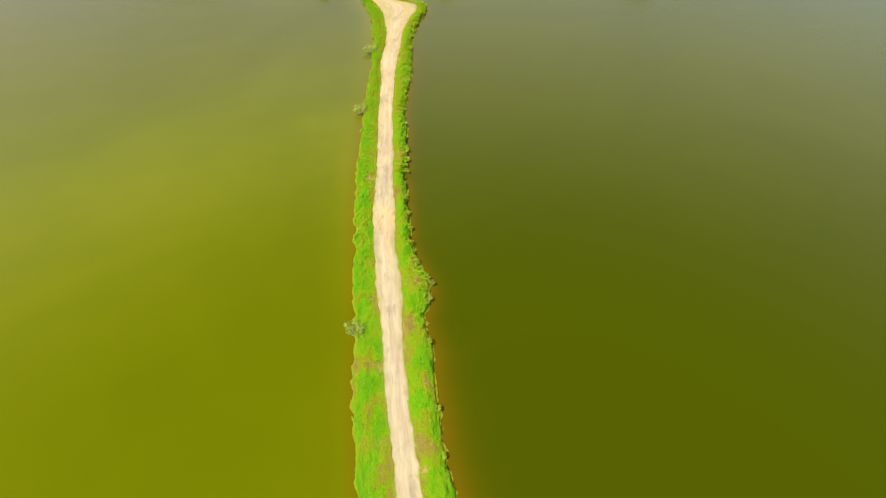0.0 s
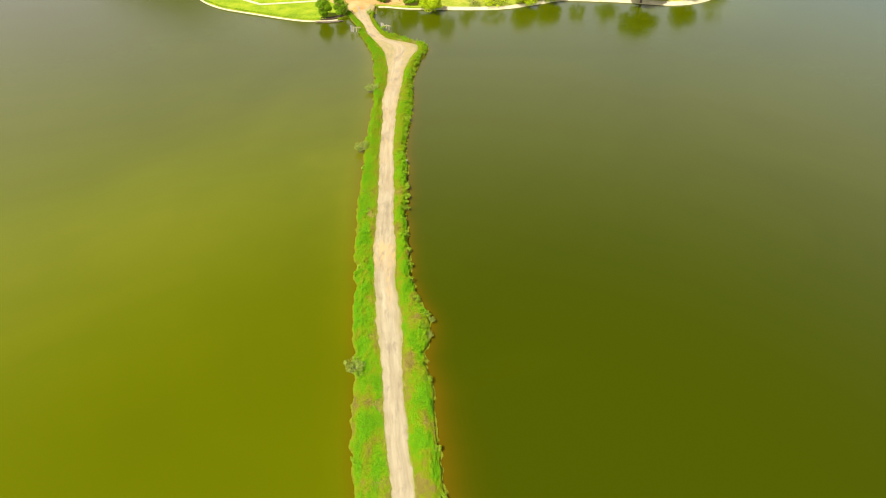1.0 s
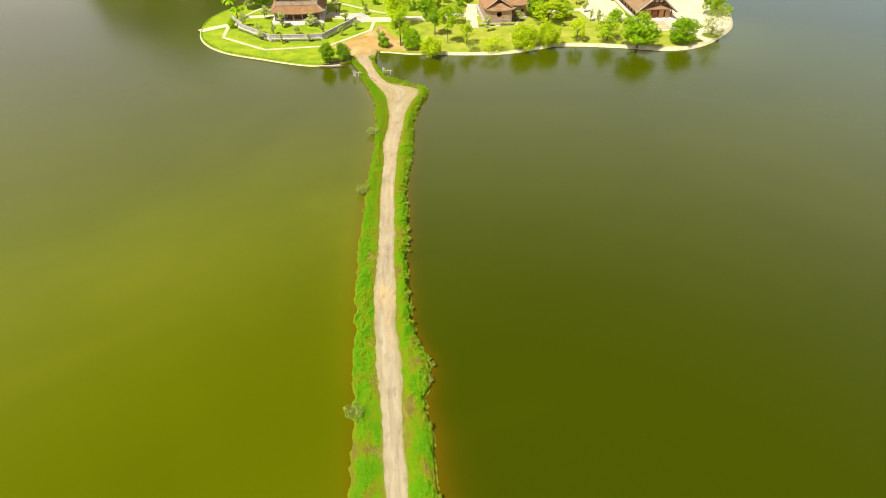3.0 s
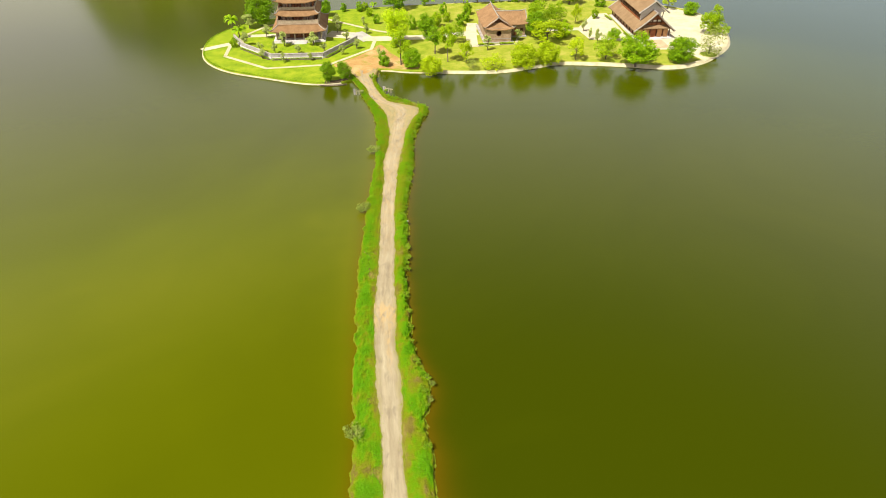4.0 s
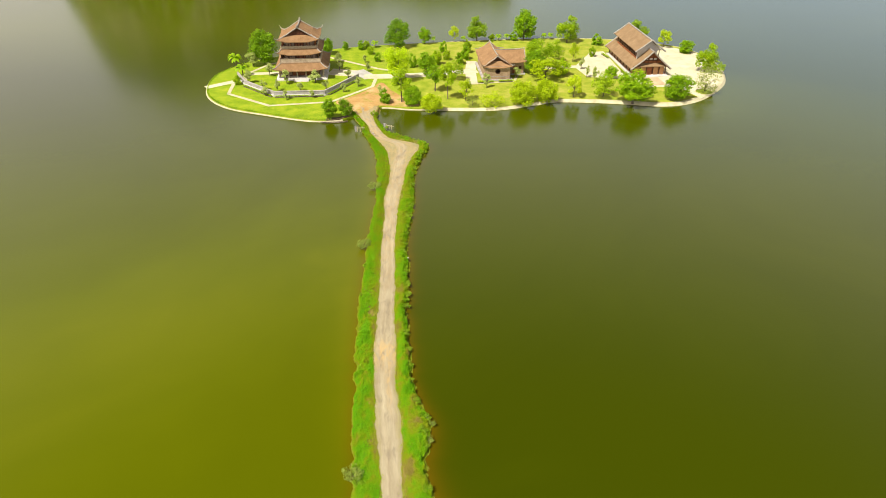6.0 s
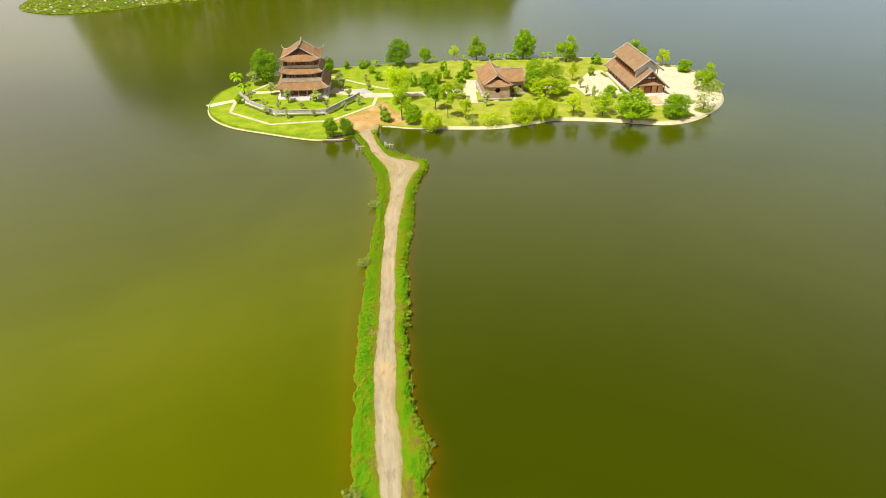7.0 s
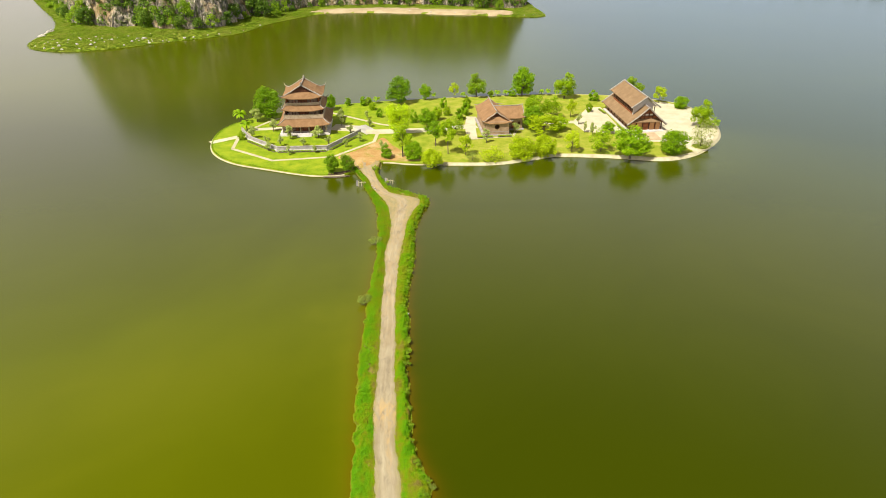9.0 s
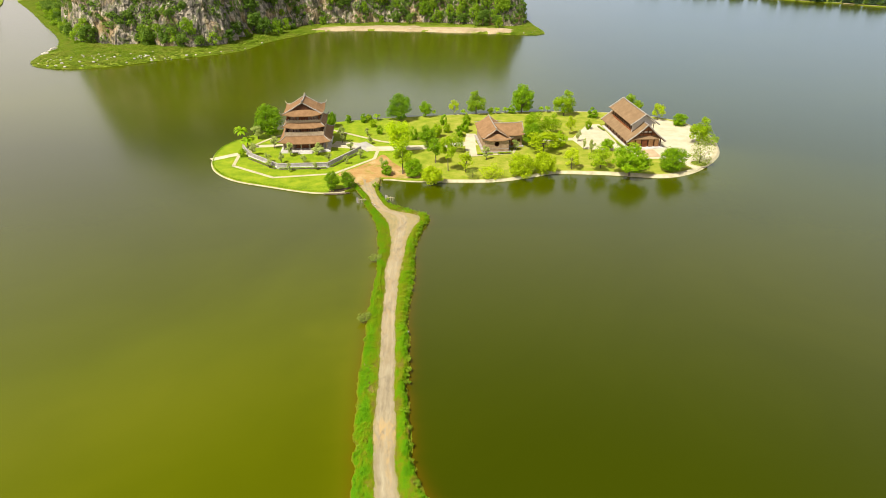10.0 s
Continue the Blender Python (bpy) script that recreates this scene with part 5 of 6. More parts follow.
# ---- plants
def plant_parts(seed, height, width, trunk_share, clumps, per_clump, leaf, leaf_mat, crown_shape=1.0, trunk_r=0.16, droop=0.0):
    """Meshes for a broadleaf plant: a forked trunk, and a crown of leaf clumps with gaps between them."""
    r = np.random.default_rng(seed)
    base = height * trunk_share
    ch, cw = height - base, width / 2
    cs, rs = [], []
    for _ in range(clumps * 30):
        if len(cs) >= clumps:
            break
        d = directions(r, 1)[0]
        rad = r.uniform(0.25, 0.86) ** 0.6
        p = np.array([d[0] * cw * rad * 0.9, d[1] * cw * rad * 0.9, base + ch * (0.5 + 0.45 * d[2] * rad)])
        if crown_shape != 1.0:
            p[:2] *= 1.0 - (crown_shape - 1.0) * max(0, (p[2] - base) / ch - 0.4)
        if all(np.linalg.norm(p - q) > cw * 0.24 for q in cs):
            cs.append(p)
            rs.append(cw * r.uniform(0.16, 0.40))
    pts, nrm = [], []
    for c, q in zip(cs, rs):
        n = int(per_clump * (q / (cw * 0.34)) ** 2)
        d = directions(r, n)
        d[:, 2] = d[:, 2] * 0.85 + 0.12
        k = r.uniform(0.55, 1.08, n)[:, None]
        pts.append(c + d * q * k * np.array([1.0, 1.0, 0.8]))
        nrm.append(d + np.array([0, 0, 0.6]))
    pts, nrm = np.concatenate(pts), np.concatenate(nrm)
    pts[:, 2] = np.maximum(pts[:, 2] - droop * np.hypot(pts[:, 0], pts[:, 1]), 0.05)
    wide = np.percentile(np.hypot(pts[:, 0], pts[:, 1]), 97)
    pts[:, :2] *= cw / wide
    hi, lo = np.percentile(pts[:, 2], 99), np.percentile(pts[:, 2], 1)
    pts[:, 2] = base * 0.9 + (pts[:, 2] - lo) * (height - base * 0.9) / (hi - lo)
    pts[:, 2] = np.maximum(pts[:, 2], 0.05)
    v, f = leaves(r, pts, nrm, leaf)
    bm = bmesh.new()
    fork = Vector((r.normal(0, 0.1), r.normal(0, 0.1), base + ch * 0.22))
    mid = Vector((fork.x * 0.5 + r.normal(0, 0.06), fork.y * 0.5, fork.z * 0.5))
    bent_bar(bm, [(0, 0, -0.15), mid, fork], [trunk_r * 1.25, trunk_r * 0.95, trunk_r * 0.8], 7)
    for c in cs[: min(len(cs), 9)]:
        e = Vector(c)
        k = (fork + e) * 0.5 + Vector((0, 0, -0.1 * ch))
        bent_bar(bm, [mid.lerp(fork, 0.8), k, e], [trunk_r * 0.55, trunk_r * 0.35, trunk_r * 0.12], 5)
    return bm, v, f, leaf_mat


class Kind:
    """A kind of plant with a few different individuals, set out by copying."""
    def __init__(self, name, label, category, group, variants):
        self.name, self.label, self.category, self.group = name, label, category, group
        self.variants, self.made, self.count = variants, {}, 0

    def put(self, x, y, h, w, z=0.0, pick=None, label=""):
        k = self.count % len(self.variants) if pick is None else pick
        self.count += 1
        spec = self.variants[k]
        r = np.random.default_rng(self.count * 7 + k)
        m = pose(x, y, z, r.uniform(-2, 2), r.uniform(-2, 2), r.uniform(0, 360)) @ Matrix.Diagonal((w / spec[2], w / spec[2], 0.96 * h / spec[1], 1))
        if k not in self.made:
            ob = root(self.name, m, label or self.label, self.category, self.group)
            bm, v, f, mat = plant_parts(*spec)
            part("trunk", bm, M_BARK, ob)
            mesh_object("crown", v, f, mat, ob)
            self.made[k] = ob
        else:
            ob = copy_thing(self.made[k], m @ Matrix.Diagonal((*(1 / s for s in self.made[k].scale), 1)))
            if label:
                ob["label"] = label
        return ob


ROUND = Kind("tree", "dense dark-green broadleaf tree standing on the lawn", "tree", "broadleaf trees", [
    (1, 8.0, 7.0, 0.16, 34, 189, 0.30, M_LEAF_DEEP, 1.0, 0.2), (2, 8.0, 7.0, 0.16, 30, 198, 0.29, M_LEAF_MID, 1.25, 0.2),
    (3, 7.0, 6.4, 0.12, 36, 189, 0.29, M_LEAF_DEEP, 1.1, 0.2)])
LOOSE = Kind("young_tree", "light-green young tree with an open airy crown", "tree", "young trees", [
    (11, 7.0, 5.5, 0.30, 20, 126, 0.26, M_LEAF_LIME, 1.1, 0.12), (12, 7.0, 5.8, 0.24, 22, 111, 0.26, M_LEAF_MID, 1.2, 0.12)])
SHADY = Kind("tree", "deep green broadleaf tree with a heavy rounded crown", "tree", "broadleaf trees", [
    (5, 8.0, 7.0, 0.14, 36, 195, 0.29, M_LEAF_DARK, 1.05, 0.2), (6, 7.0, 6.4, 0.12, 36, 189, 0.28, M_LEAF_DARK, 1.15, 0.2)])
TALL = Kind("tall_tree", "tree with a bare pale trunk and a high green crown", "tree", "high-crowned trees", [
    (17, 9.0, 5.5, 0.46, 24, 162, 0.27, M_LEAF_MID, 1.0, 0.15), (18, 9.0, 5.5, 0.44, 22, 162, 0.27, M_LEAF_DEEP, 1.0, 0.15)])
LIME = Kind("lime_green_tree", "bright yellow-green tree with a full crown", "tree", "", [(15, 10.0, 7.2, 0.3, 34, 180, 0.29, M_LEAF_BRIGHT, 1.0, 0.18)])
SHRUB = Kind("shrub", "rounded green shrub growing from the lawn", "shrub", "shrubs", [
    (21, 3.6, 3.2, 0.04, 24, 144, 0.20, M_LEAF_DEEP, 1.0, 0.06), (22, 3.6, 3.2, 0.04, 22, 144, 0.20, M_LEAF_MID, 1.2, 0.06)])
BRIGHT = Kind("bright_shrub", "large bright-green shrub leaning over the water's edge", "shrub", "shore shrubs", [
    (25, 4.6, 6.0, 0.03, 34, 171, 0.24, M_LEAF_LIME, 1.0, 0.1, 0.08), (26, 4.6, 6.0, 0.03, 34, 171, 0.24, M_LEAF_LIME, 1.0, 0.1, 0.08)])
ORNAMENT = Kind("ornamental_tree", "small pale-green ornamental tree on a thin trunk", "tree", "garden trees", [
    (31, 3.4, 2.2, 0.36, 14, 99, 0.17, M_LEAF_DUSTY, 1.0, 0.09), (32, 3.4, 2.2, 0.32, 14, 108, 0.17, M_LEAF_DUSTY, 1.2, 0.09),
    (33, 3.6, 2.0, 0.3, 13, 90, 0.17, M_LEAF_DUSTY, 1.3, 0.08)])

AIRY = Kind("airy_tree", "thin olive-green tree with a sparse see-through crown", "tree", "sparse trees", [
    (36, 7.0, 6.0, 0.12, 26, 58, 0.24, M_LEAF_OLIVE, 1.0, 0.12), (37, 4.0, 6.0, 0.05, 24, 62, 0.22, M_LEAF_LIME, 1.0, 0.09, 0.06)])

for x, y, h, w in [(-6.5, 227.3, 5.9, 4.6), (12.5, 231.0, 8.6, 7.1), (29.8, 232.5, 10.5, 8.0),
                   (-4.9, 191.7, 7.5, 5.8), (45.2, 228.9, 9.5, 8.0), (67.1, 170.9, 7.1, 7.6)]:
    ROUND.put(x, y, h, w)
for x, y, h, w in [(53.7, 167.8, 9.1, 10.2), (83.6, 195.1, 9.2, 6.6), (84.3, 215.9, 4.4, 4.8), (28.9, 193.6, 7.4, 6.8), (70.6, 229.4, 7.9, 7.3),
                   (-8.3, 166.6, 5.4, 5.3), (52.3, 189.5, 3.9, 4.1)]:
    ROUND.put(x, y, h, w)
for x, y, h, w in [(-11.6, 168.6, 9.5, 5.9), (-2.2, 177.5, 7.9, 5.5), (1.5, 170.9, 10.6, 4.8)]:
    TALL.put(x, y, h, w)
for x, y, h, w in [(-58.9, 204.3, 10.4, 9.4), (-39.5, 214.5, 5.3, 4.1), (-15.8, 222.9, 9.3, 9.0), (-30.1, 156.6, 5.2, 3.8), (-26.0, 158.0, 4.7, 3.8)]:
    SHADY.put(x, y, h, w)
LIME.put(-13.7, 186.2, 10.6, 7.6)
for x, y, h, w in [(6.6, 169.9, 6.5, 4.3), (31.5, 203.4, 8.6, 8.0), (31.6, 187.3, 6.8, 10.5), (36.8, 205.6, 7.6, 7.0), (37.9, 172.7, 6.4, 5.4),
                   (46.5, 173.2, 7.0, 7.4), (78.6, 223.0, 6.2, 5.4), (3.8, 187.3, 6.3, 5.4), (4.1, 229.9, 5.6, 3.9), (87.4, 194.0, 3.8, 3.6), (43.4, 206.0, 6.5, 3.6)]:
    LOOSE.put(x, y, h, w)
for x, y, h, w in [(-3.0, 161.9, 4.8, 6.5), (22.7, 167.6, 6.3, 8.0), (29.4, 169.6, 6.2, 7.6)]:
    BRIGHT.put(x, y, h, w)
for x, y, h, w in [(77.0, 176.6, 8.4, 7.2), (13.6, 165.6, 4.4, 7.4), (8.4, 165.4, 3.0, 4.2)]:
    AIRY.put(x, y, h, w)
for x, y, h, w in [(-16.3, 167.8, 3.7, 3.6), (31.0, 214.5, 4.6, 4.2), (-28.9, 220.1, 3.1, 2.9), (-24.7, 214.5, 2.9, 2.6), (-9.6, 199.8, 4.6, 2.6), (-2.3, 202.9, 4.7, 4.2), (0.2, 216.6, 4.1, 2.6),
                   (1.2, 207.9, 3.6, 2.7), (5.6, 203.5, 3.9, 3.5), (8.5, 216.6, 4.5, 3.0), (7.6, 208.7, 4.7, 3.1), (37.4, 192.3, 5.3, 5.9), (55.4, 225.9, 3.8, 3.9)]:
    SHRUB.put(x, y, h, w)
for x, y, h, w in [(51.0, 211.8, 3.4, 2.6), (-34.1, 219.8, 2.9, 2.5), (18.0, 231.1, 2.6, 2.6), (26.0, 231.7, 3.0, 3.0), (-62.0, 183.1, 2.9, 2.6), (-21.7, 206.0, 3.2, 2.3),
                   (-27.2, 221.0, 2.9, 2.9), (32.2, 221.5, 3.3, 3.3)]:
    SHRUB.put(x, y, h, w)
for x, y, h, w in [(-59.1, 184.3, 4.0, 2.6), (-57.8, 204.7, 2.8, 2.8), (-53.0, 178.5, 2.9, 2.1), (-51.4, 173.2, 2.8, 2.1), (-48.7, 177.5, 3.6, 1.8), (-47.4, 184.1, 4.6, 3.1),
                   (-42.1, 178.0, 2.5, 1.9), (-38.9, 185.2, 3.7, 4.0), (-44.7, 170.4, 3.0, 1.7), (-37.4, 171.8, 2.5, 1.4), (-34.6, 179.0, 2.9, 2.1), (-29.2, 176.6, 2.9, 1.7)]:
    ORNAMENT.put(x, y, h, w)
for x, y, h, w in [(-25.4, 181.5, 2.9, 2.1), (-29.4, 189.6, 2.8, 2.2), (-33.2, 196.8, 6.0, 2.8), (-54.2, 191.1, 4.1, 2.6), (-23.9, 195.6, 3.1, 2.0), (-25.8, 204.7, 2.8, 1.9),
                   (-62.0, 201.0, 4.7, 4.0), (-17.8, 173.2, 3.4, 2.4), (13.3, 180.5, 4.7, 2.4), (23.2, 190.0, 3.4, 2.7), (44.6, 198.0, 4.2, 1.9), (45.0, 190.0, 3.7, 1.7), (46.9, 186.8, 4.4, 2.2)]:
    ORNAMENT.put(x, y, h, w)


def build_palm(seed, height, width):
    r = np.random.default_rng(seed)
    ob = root("palm", pose(0, 0, 0), "small palm with arching fronds and a thin trunk", "palm", "palms")
    bm = bmesh.new()
    bent_bar(bm, [(0, 0, -0.1), (0.06, 0.0, height * 0.35), (0.1, 0.03, height * 0.66)], [0.14, 0.1, 0.08], 7)
    part("trunk", bm, M_BARK, ob)
    for k in range(15):
        a = k * math.tau / 15 + r.uniform(-0.2, 0.2)
        up, n = r.uniform(0.2, 1.0), 7
        v, f = [], []
        for j in range(n + 1):
            s = j / n
            d = width * 0.52 * s
            z = height * 0.66 + height * 0.40 * up * math.sin(s * 2.4) - height * 0.24 * s * s
            wd = width * 0.11 * math.sin(math.pi * (0.12 + 0.86 * s)) + 0.01
            c = Vector((0.1 + math.cos(a) * d, 0.03 + math.sin(a) * d, z))
            side = Vector((-math.sin(a), math.cos(a), 0)) * wd
            v += [c - side - Vector((0, 0, wd * 0.5)), c, c + side - Vector((0, 0, wd * 0.5))]
        for j in range(n):
            f += [(3 * j, 3 * j + 1, 3 * j + 4, 3 * j + 3), (3 * j + 1, 3 * j + 2, 3 * j + 5, 3 * j + 4)]
        mesh_object("frond", [tuple(p) for p in v], f, M_LEAF_DEEP if k % 3 else M_LEAF_MID, ob)
    return ob


palm = None
for x, y, h, w in [(-67.0, 199.2, 4.7, 4.8), (-24.0, 222.8, 2.4, 3.0), (20.4, 231.4, 2.4, 2.6), (23.7, 231.9, 2.4, 2.6), (37.3, 233.4, 2.2, 2.4), (39.7, 233.0, 2.5, 2.4), (7.5, 229.6, 2.2, 2.2),
                   (-3.4, 227.6, 2.7, 2.0), (-62.7, 191.7, 3.6, 4.4)]:
    m = pose(x, y, 0, 0, 0, (x * 37) % 360) @ Matrix.Diagonal((w / 3, w / 3, h / 3, 1))
    if palm is None:
        palm = build_palm(5, 3.0, 3.0)
        palm.matrix_basis = m
    else:
        copy_thing(palm, m @ Matrix.Diagonal((*(1 / s for s in palm.scale), 1)))

# bushes hanging over the causeway's edge
EDGE_BUSH = Kind("edge_bush", "dusty olive bush leaning out over the causeway's waterline", "bush", "causeway bushes", [
    (41, 1.3, 2.6, 0.03, 16, 44, 0.14, M_LEAF_GREY, 1.0, 0.05, 0.05), (42, 1.2, 2.4, 0.03, 14, 60, 0.15, M_LEAF_SLOPE, 1.0, 0.05)])
for x, y, h, w, k in [(-10.6, 45.1, 1.5, 2.7, 0), (-1.7, 50.6, 0.4, 1.4, 0), (-1.3, 53.2, 0.4, 1.1, 0), (-9.7, 44.3, 1.2, 1.6, 1), (-14.4, 94.6, 1.3, 2.8, 0), (-14.6, 117.4, 1.2, 3.0, 0), (-2.5, 52.0, 0.8, 1.5, 1), (-2.0, 54.2, 0.6, 1.3, 1), (-5.8, 80.0, 0.7, 1.5, 1), (-6.0, 83.4, 0.6, 1.3, 1), (-5.6, 77.2, 0.6, 1.2, 1), (-6.9, 104.6, 0.8, 1.7, 1), (-7.2, 99.0, 0.6, 1.3, 1),
                      (-18.6, 158.6, 1.6, 1.8, 1), (-20.4, 148.6, 1.0, 1.4, 0), (-14.6, 149.2, 1.0, 1.6, 1), (-11.6, 63.0, 0.7, 1.4, 1)]:
    EDGE_BUSH.put(x, y, h, w, -0.15, k)
tufts = np.random.default_rng(83)
for y in np.concatenate([np.arange(61, 141, 3.1), np.arange(28, 58, 7.3)]):
    y = float(y + tufts.uniform(-1.1, 1.1))
    EDGE_BUSH.put(float(np.interp(y, ROW_Y, XR)) - tufts.uniform(0.1, 0.7), y, tufts.uniform(0.5, 1.0), tufts.uniform(1.0, 1.9), -0.2, 1, "low green scrub at the causeway's waterline")
for y in (33.0, 57.0, 71.5, 80.0, 88.5, 103.0, 109.5, 124.0, 131.0):
    EDGE_BUSH.put(float(np.interp(y, ROW_Y, XL)) + tufts.uniform(0.2, 0.8), y, tufts.uniform(0.4, 0.7), tufts.uniform(1.0, 1.6), -0.2, 1, "low green scrub at the causeway's waterline")


# a row of seedlings inside the western kerb
BORDER = Kind("border_plant", "small clipped green plant in a row inside the kerb", "plant", "kerb seedlings", [
    (91, 0.5, 0.6, 0.1, 5, 16, 0.14, M_LEAF_DEEP, 1.0, 0.02), (92, 0.5, 0.6, 0.1, 5, 16, 0.14, M_LEAF_MID, 1.0, 0.02)])
walkway = offset_line(shore, 0.5)
run = np.concatenate([[0], np.cumsum(np.hypot(*np.diff(walkway, axis=0).T))])
for s in np.arange(0, run[-1], 0.85):
    x, y = np.interp(s, run, walkway[:, 0]), np.interp(s, run, walkway[:, 1])
    if (x < -29 and y < 196) or (x < -62 and y < 206):
        BORDER.put(float(x), float(y), 0.34, 0.5)


# ---- weeds on the causeway's banks
def bank_points(r, left, y0, y1, per_m):
    n = int((y1 - y0) * per_m)
    y = r.uniform(y0, y1, n)
    a = np.interp(y, ROW_Y, XL if left else RR)
    b = np.interp(y, ROW_Y, RL if left else XR)
    u = r.uniform(0, 1, n)
    return a + (b - a) * u, y, u if left else 1 - u


def spread(x, y, across, along, shift):
    return np.array([noise.noise(Vector((a / across, b / along, shift))) for a, b in zip(x, y)])


def build_weeds(left, name, label):
    r = np.random.default_rng(60 + left)
    x, y, u = bank_points(r, left, 14, 160, 1900)
    thin = r.uniform(0, 1, len(x)) < np.interp(y, [70, 110], [1.0, 0.85])
    x, y, u = x[thin], y[thin], u[thin]
    lush = np.array([noise.noise(Vector((a / 2.6, b / 3.2, 5.0 + left))) for a, b in zip(x, y)])
    tall = np.array([noise.noise(Vector((a / 0.6, b / 0.7, 15.0))) + 0.5 * noise.noise(Vector((a / 0.28, b / 0.3, 19.0))) for a, b in zip(x, y)])
    keep = (lush + 0.36 - 1.2 * np.maximum(u - 0.72, 0) + r.normal(0, 0.12, len(x))) > -0.22
    x, y, u, lush, tall = (q[keep] for q in (x, y, u, lush, tall))
    ground = np.clip(u * 3.0, 0, 1) * 0.55 - 0.42 - 0.10 * np.clip((u - 0.78) / 0.2, 0, 1)
    z = ground + r.uniform(0.4, 1, len(x)) * (0.12 + 0.30 * np.clip(lush + 0.4, 0, 1) + (0.55 if left else 1.0) * np.interp(y, [38, 62], [0.5, 1.0]) * np.clip(tall + 0.05, 0, 1) * (1 if left else np.clip(1.3 - 1.6 * u, 0.2, 1))) * np.clip((0.98 - u) * 2.4, 0.03, 1) + 0.02
    nrm = np.stack([r.normal(0, 0.25, len(x)), r.normal(0, 0.25, len(x)), np.full(len(x), 1.2)], 1)
    dry = 0.34 + 0.75 * spread(x, y, 1.5, 2.6, 35.0 + left) + 0.55 * spread(x, y, 2.2, 7.0, 75.0 + left) + 0.35 * spread(x, y, 0.5, 0.7, 45.0) + 0.55 * (u - 0.45) - 0.25 * np.clip(lush, 0, 1)
    dry = dry + (0.0 if left else 0.10) + 0.35 * np.clip((0.14 - u) / 0.14, 0, 1) 
    # evener and more olive towards the island
    dry = dry + 0.6 * np.clip((y - 65) / 30, 0, 1) * (0.50 - dry)
    # creeping runners thin out over the road's margins
    n = int(150 * 170)
    yy, d = r.uniform(10, 160, n), r.exponential(0.10, n)
    xx = np.interp(yy, ROW_Y, RL if left else RR) + (1 if left else -1) * (d - 0.15)
    some = (spread(xx, yy, 0.6, 1.3, 55.0 + left) + r.normal(0, 0.15, n)) > -0.05
    xx, yy = xx[some], yy[some]
    x, y, z = np.concatenate([x, xx]), np.concatenate([y, yy]), np.concatenate([z, r.uniform(0.015, 0.04, len(xx))])
    dry = np.clip(np.concatenate([dry, r.uniform(0.5, 1.0, len(xx))]), 0, 1)
    nrm = np.concatenate([nrm, np.tile([0.0, 0.0, 1.0], (len(xx), 1))])
    # an olive fringe trails over the waterline
    n = int(140 * (260 if left else 420))
    yy, d = r.uniform(14, 154, n), r.uniform(-0.35, 1.0, n)
    reach = (0.28 if left else 0.50) * (0.6 + spread(np.zeros(n), yy, 1.0, 1.7, 65.0 + left) + 0.6 * spread(np.zeros(n), yy, 1.0, 0.5, 67.0 + left))
    some = (d < 0) | ((d < 1) & (reach > 0.02) & (r.uniform(0, 1, n) < 0.8 - 0.5 * d))
    yy, d, reach = yy[some], d[some], reach[some]
    off = np.where(d < 0, d, d * reach)
    xx = np.interp(yy, ROW_Y, XL if left else XR) + (-1 if left else 1) * off
    x, y, z = np.concatenate([x, xx]), np.concatenate([y, yy]), np.concatenate([z, -0.44 - np.minimum(off, 0) * 0.9 + r.uniform(0, 0.14, len(xx)) * np.clip(1 - d, 0.2, 1)])
    dry = np.concatenate([dry, np.clip(r.normal(0.72, 0.16, len(xx)), 0, 1)])
    nrm = np.concatenate([nrm, np.tile([0.0, 0.0, 1.0], (len(xx), 1))])
    v, f = leaves(r, np.stack([x, y, z], 1), nrm, 0.095, 1.6, 0.16)
    ob = mesh_object(name, v, f, M_WEED)
    ob.data.attributes.new("dry", "FLOAT", "POINT").data.foreach_set("value", np.repeat(dry, 4))
    tagged(ob, label, "weeds", kind="stuff")
    # paler dry growth along the road
    x, y, u = bank_points(r, left, 8, 161, 420)
    keep = np.abs(u - 0.90) < 0.13
    keep &= np.array([noise.noise(Vector((a / 2.0, b / 4.0, 25.0 + left))) for a, b in zip(x, y)]) > -0.15
    x, y, u = x[keep], y[keep], u[keep]
    z = 0.03 + r.uniform(0, 0.05, len(x))
    nrm = np.stack([r.normal(0, 0.3, len(x)), r.normal(0, 0.3, len(x)), np.full(len(x), 1.0)], 1)
    v, f = leaves(r, np.stack([x, y, z], 1), nrm, 0.13, 2.4)
    tagged(mesh_object("dry_" + name, v, f, M_REED), "dry yellowish grass fringing the dirt road", "grass", kind="stuff")


build_weeds(1, "bank_weeds", "lush bright-green creeping weeds on the causeway bank")
build_weeds(0, "bank_weeds", "lush green weeds and low scrub on the causeway bank")


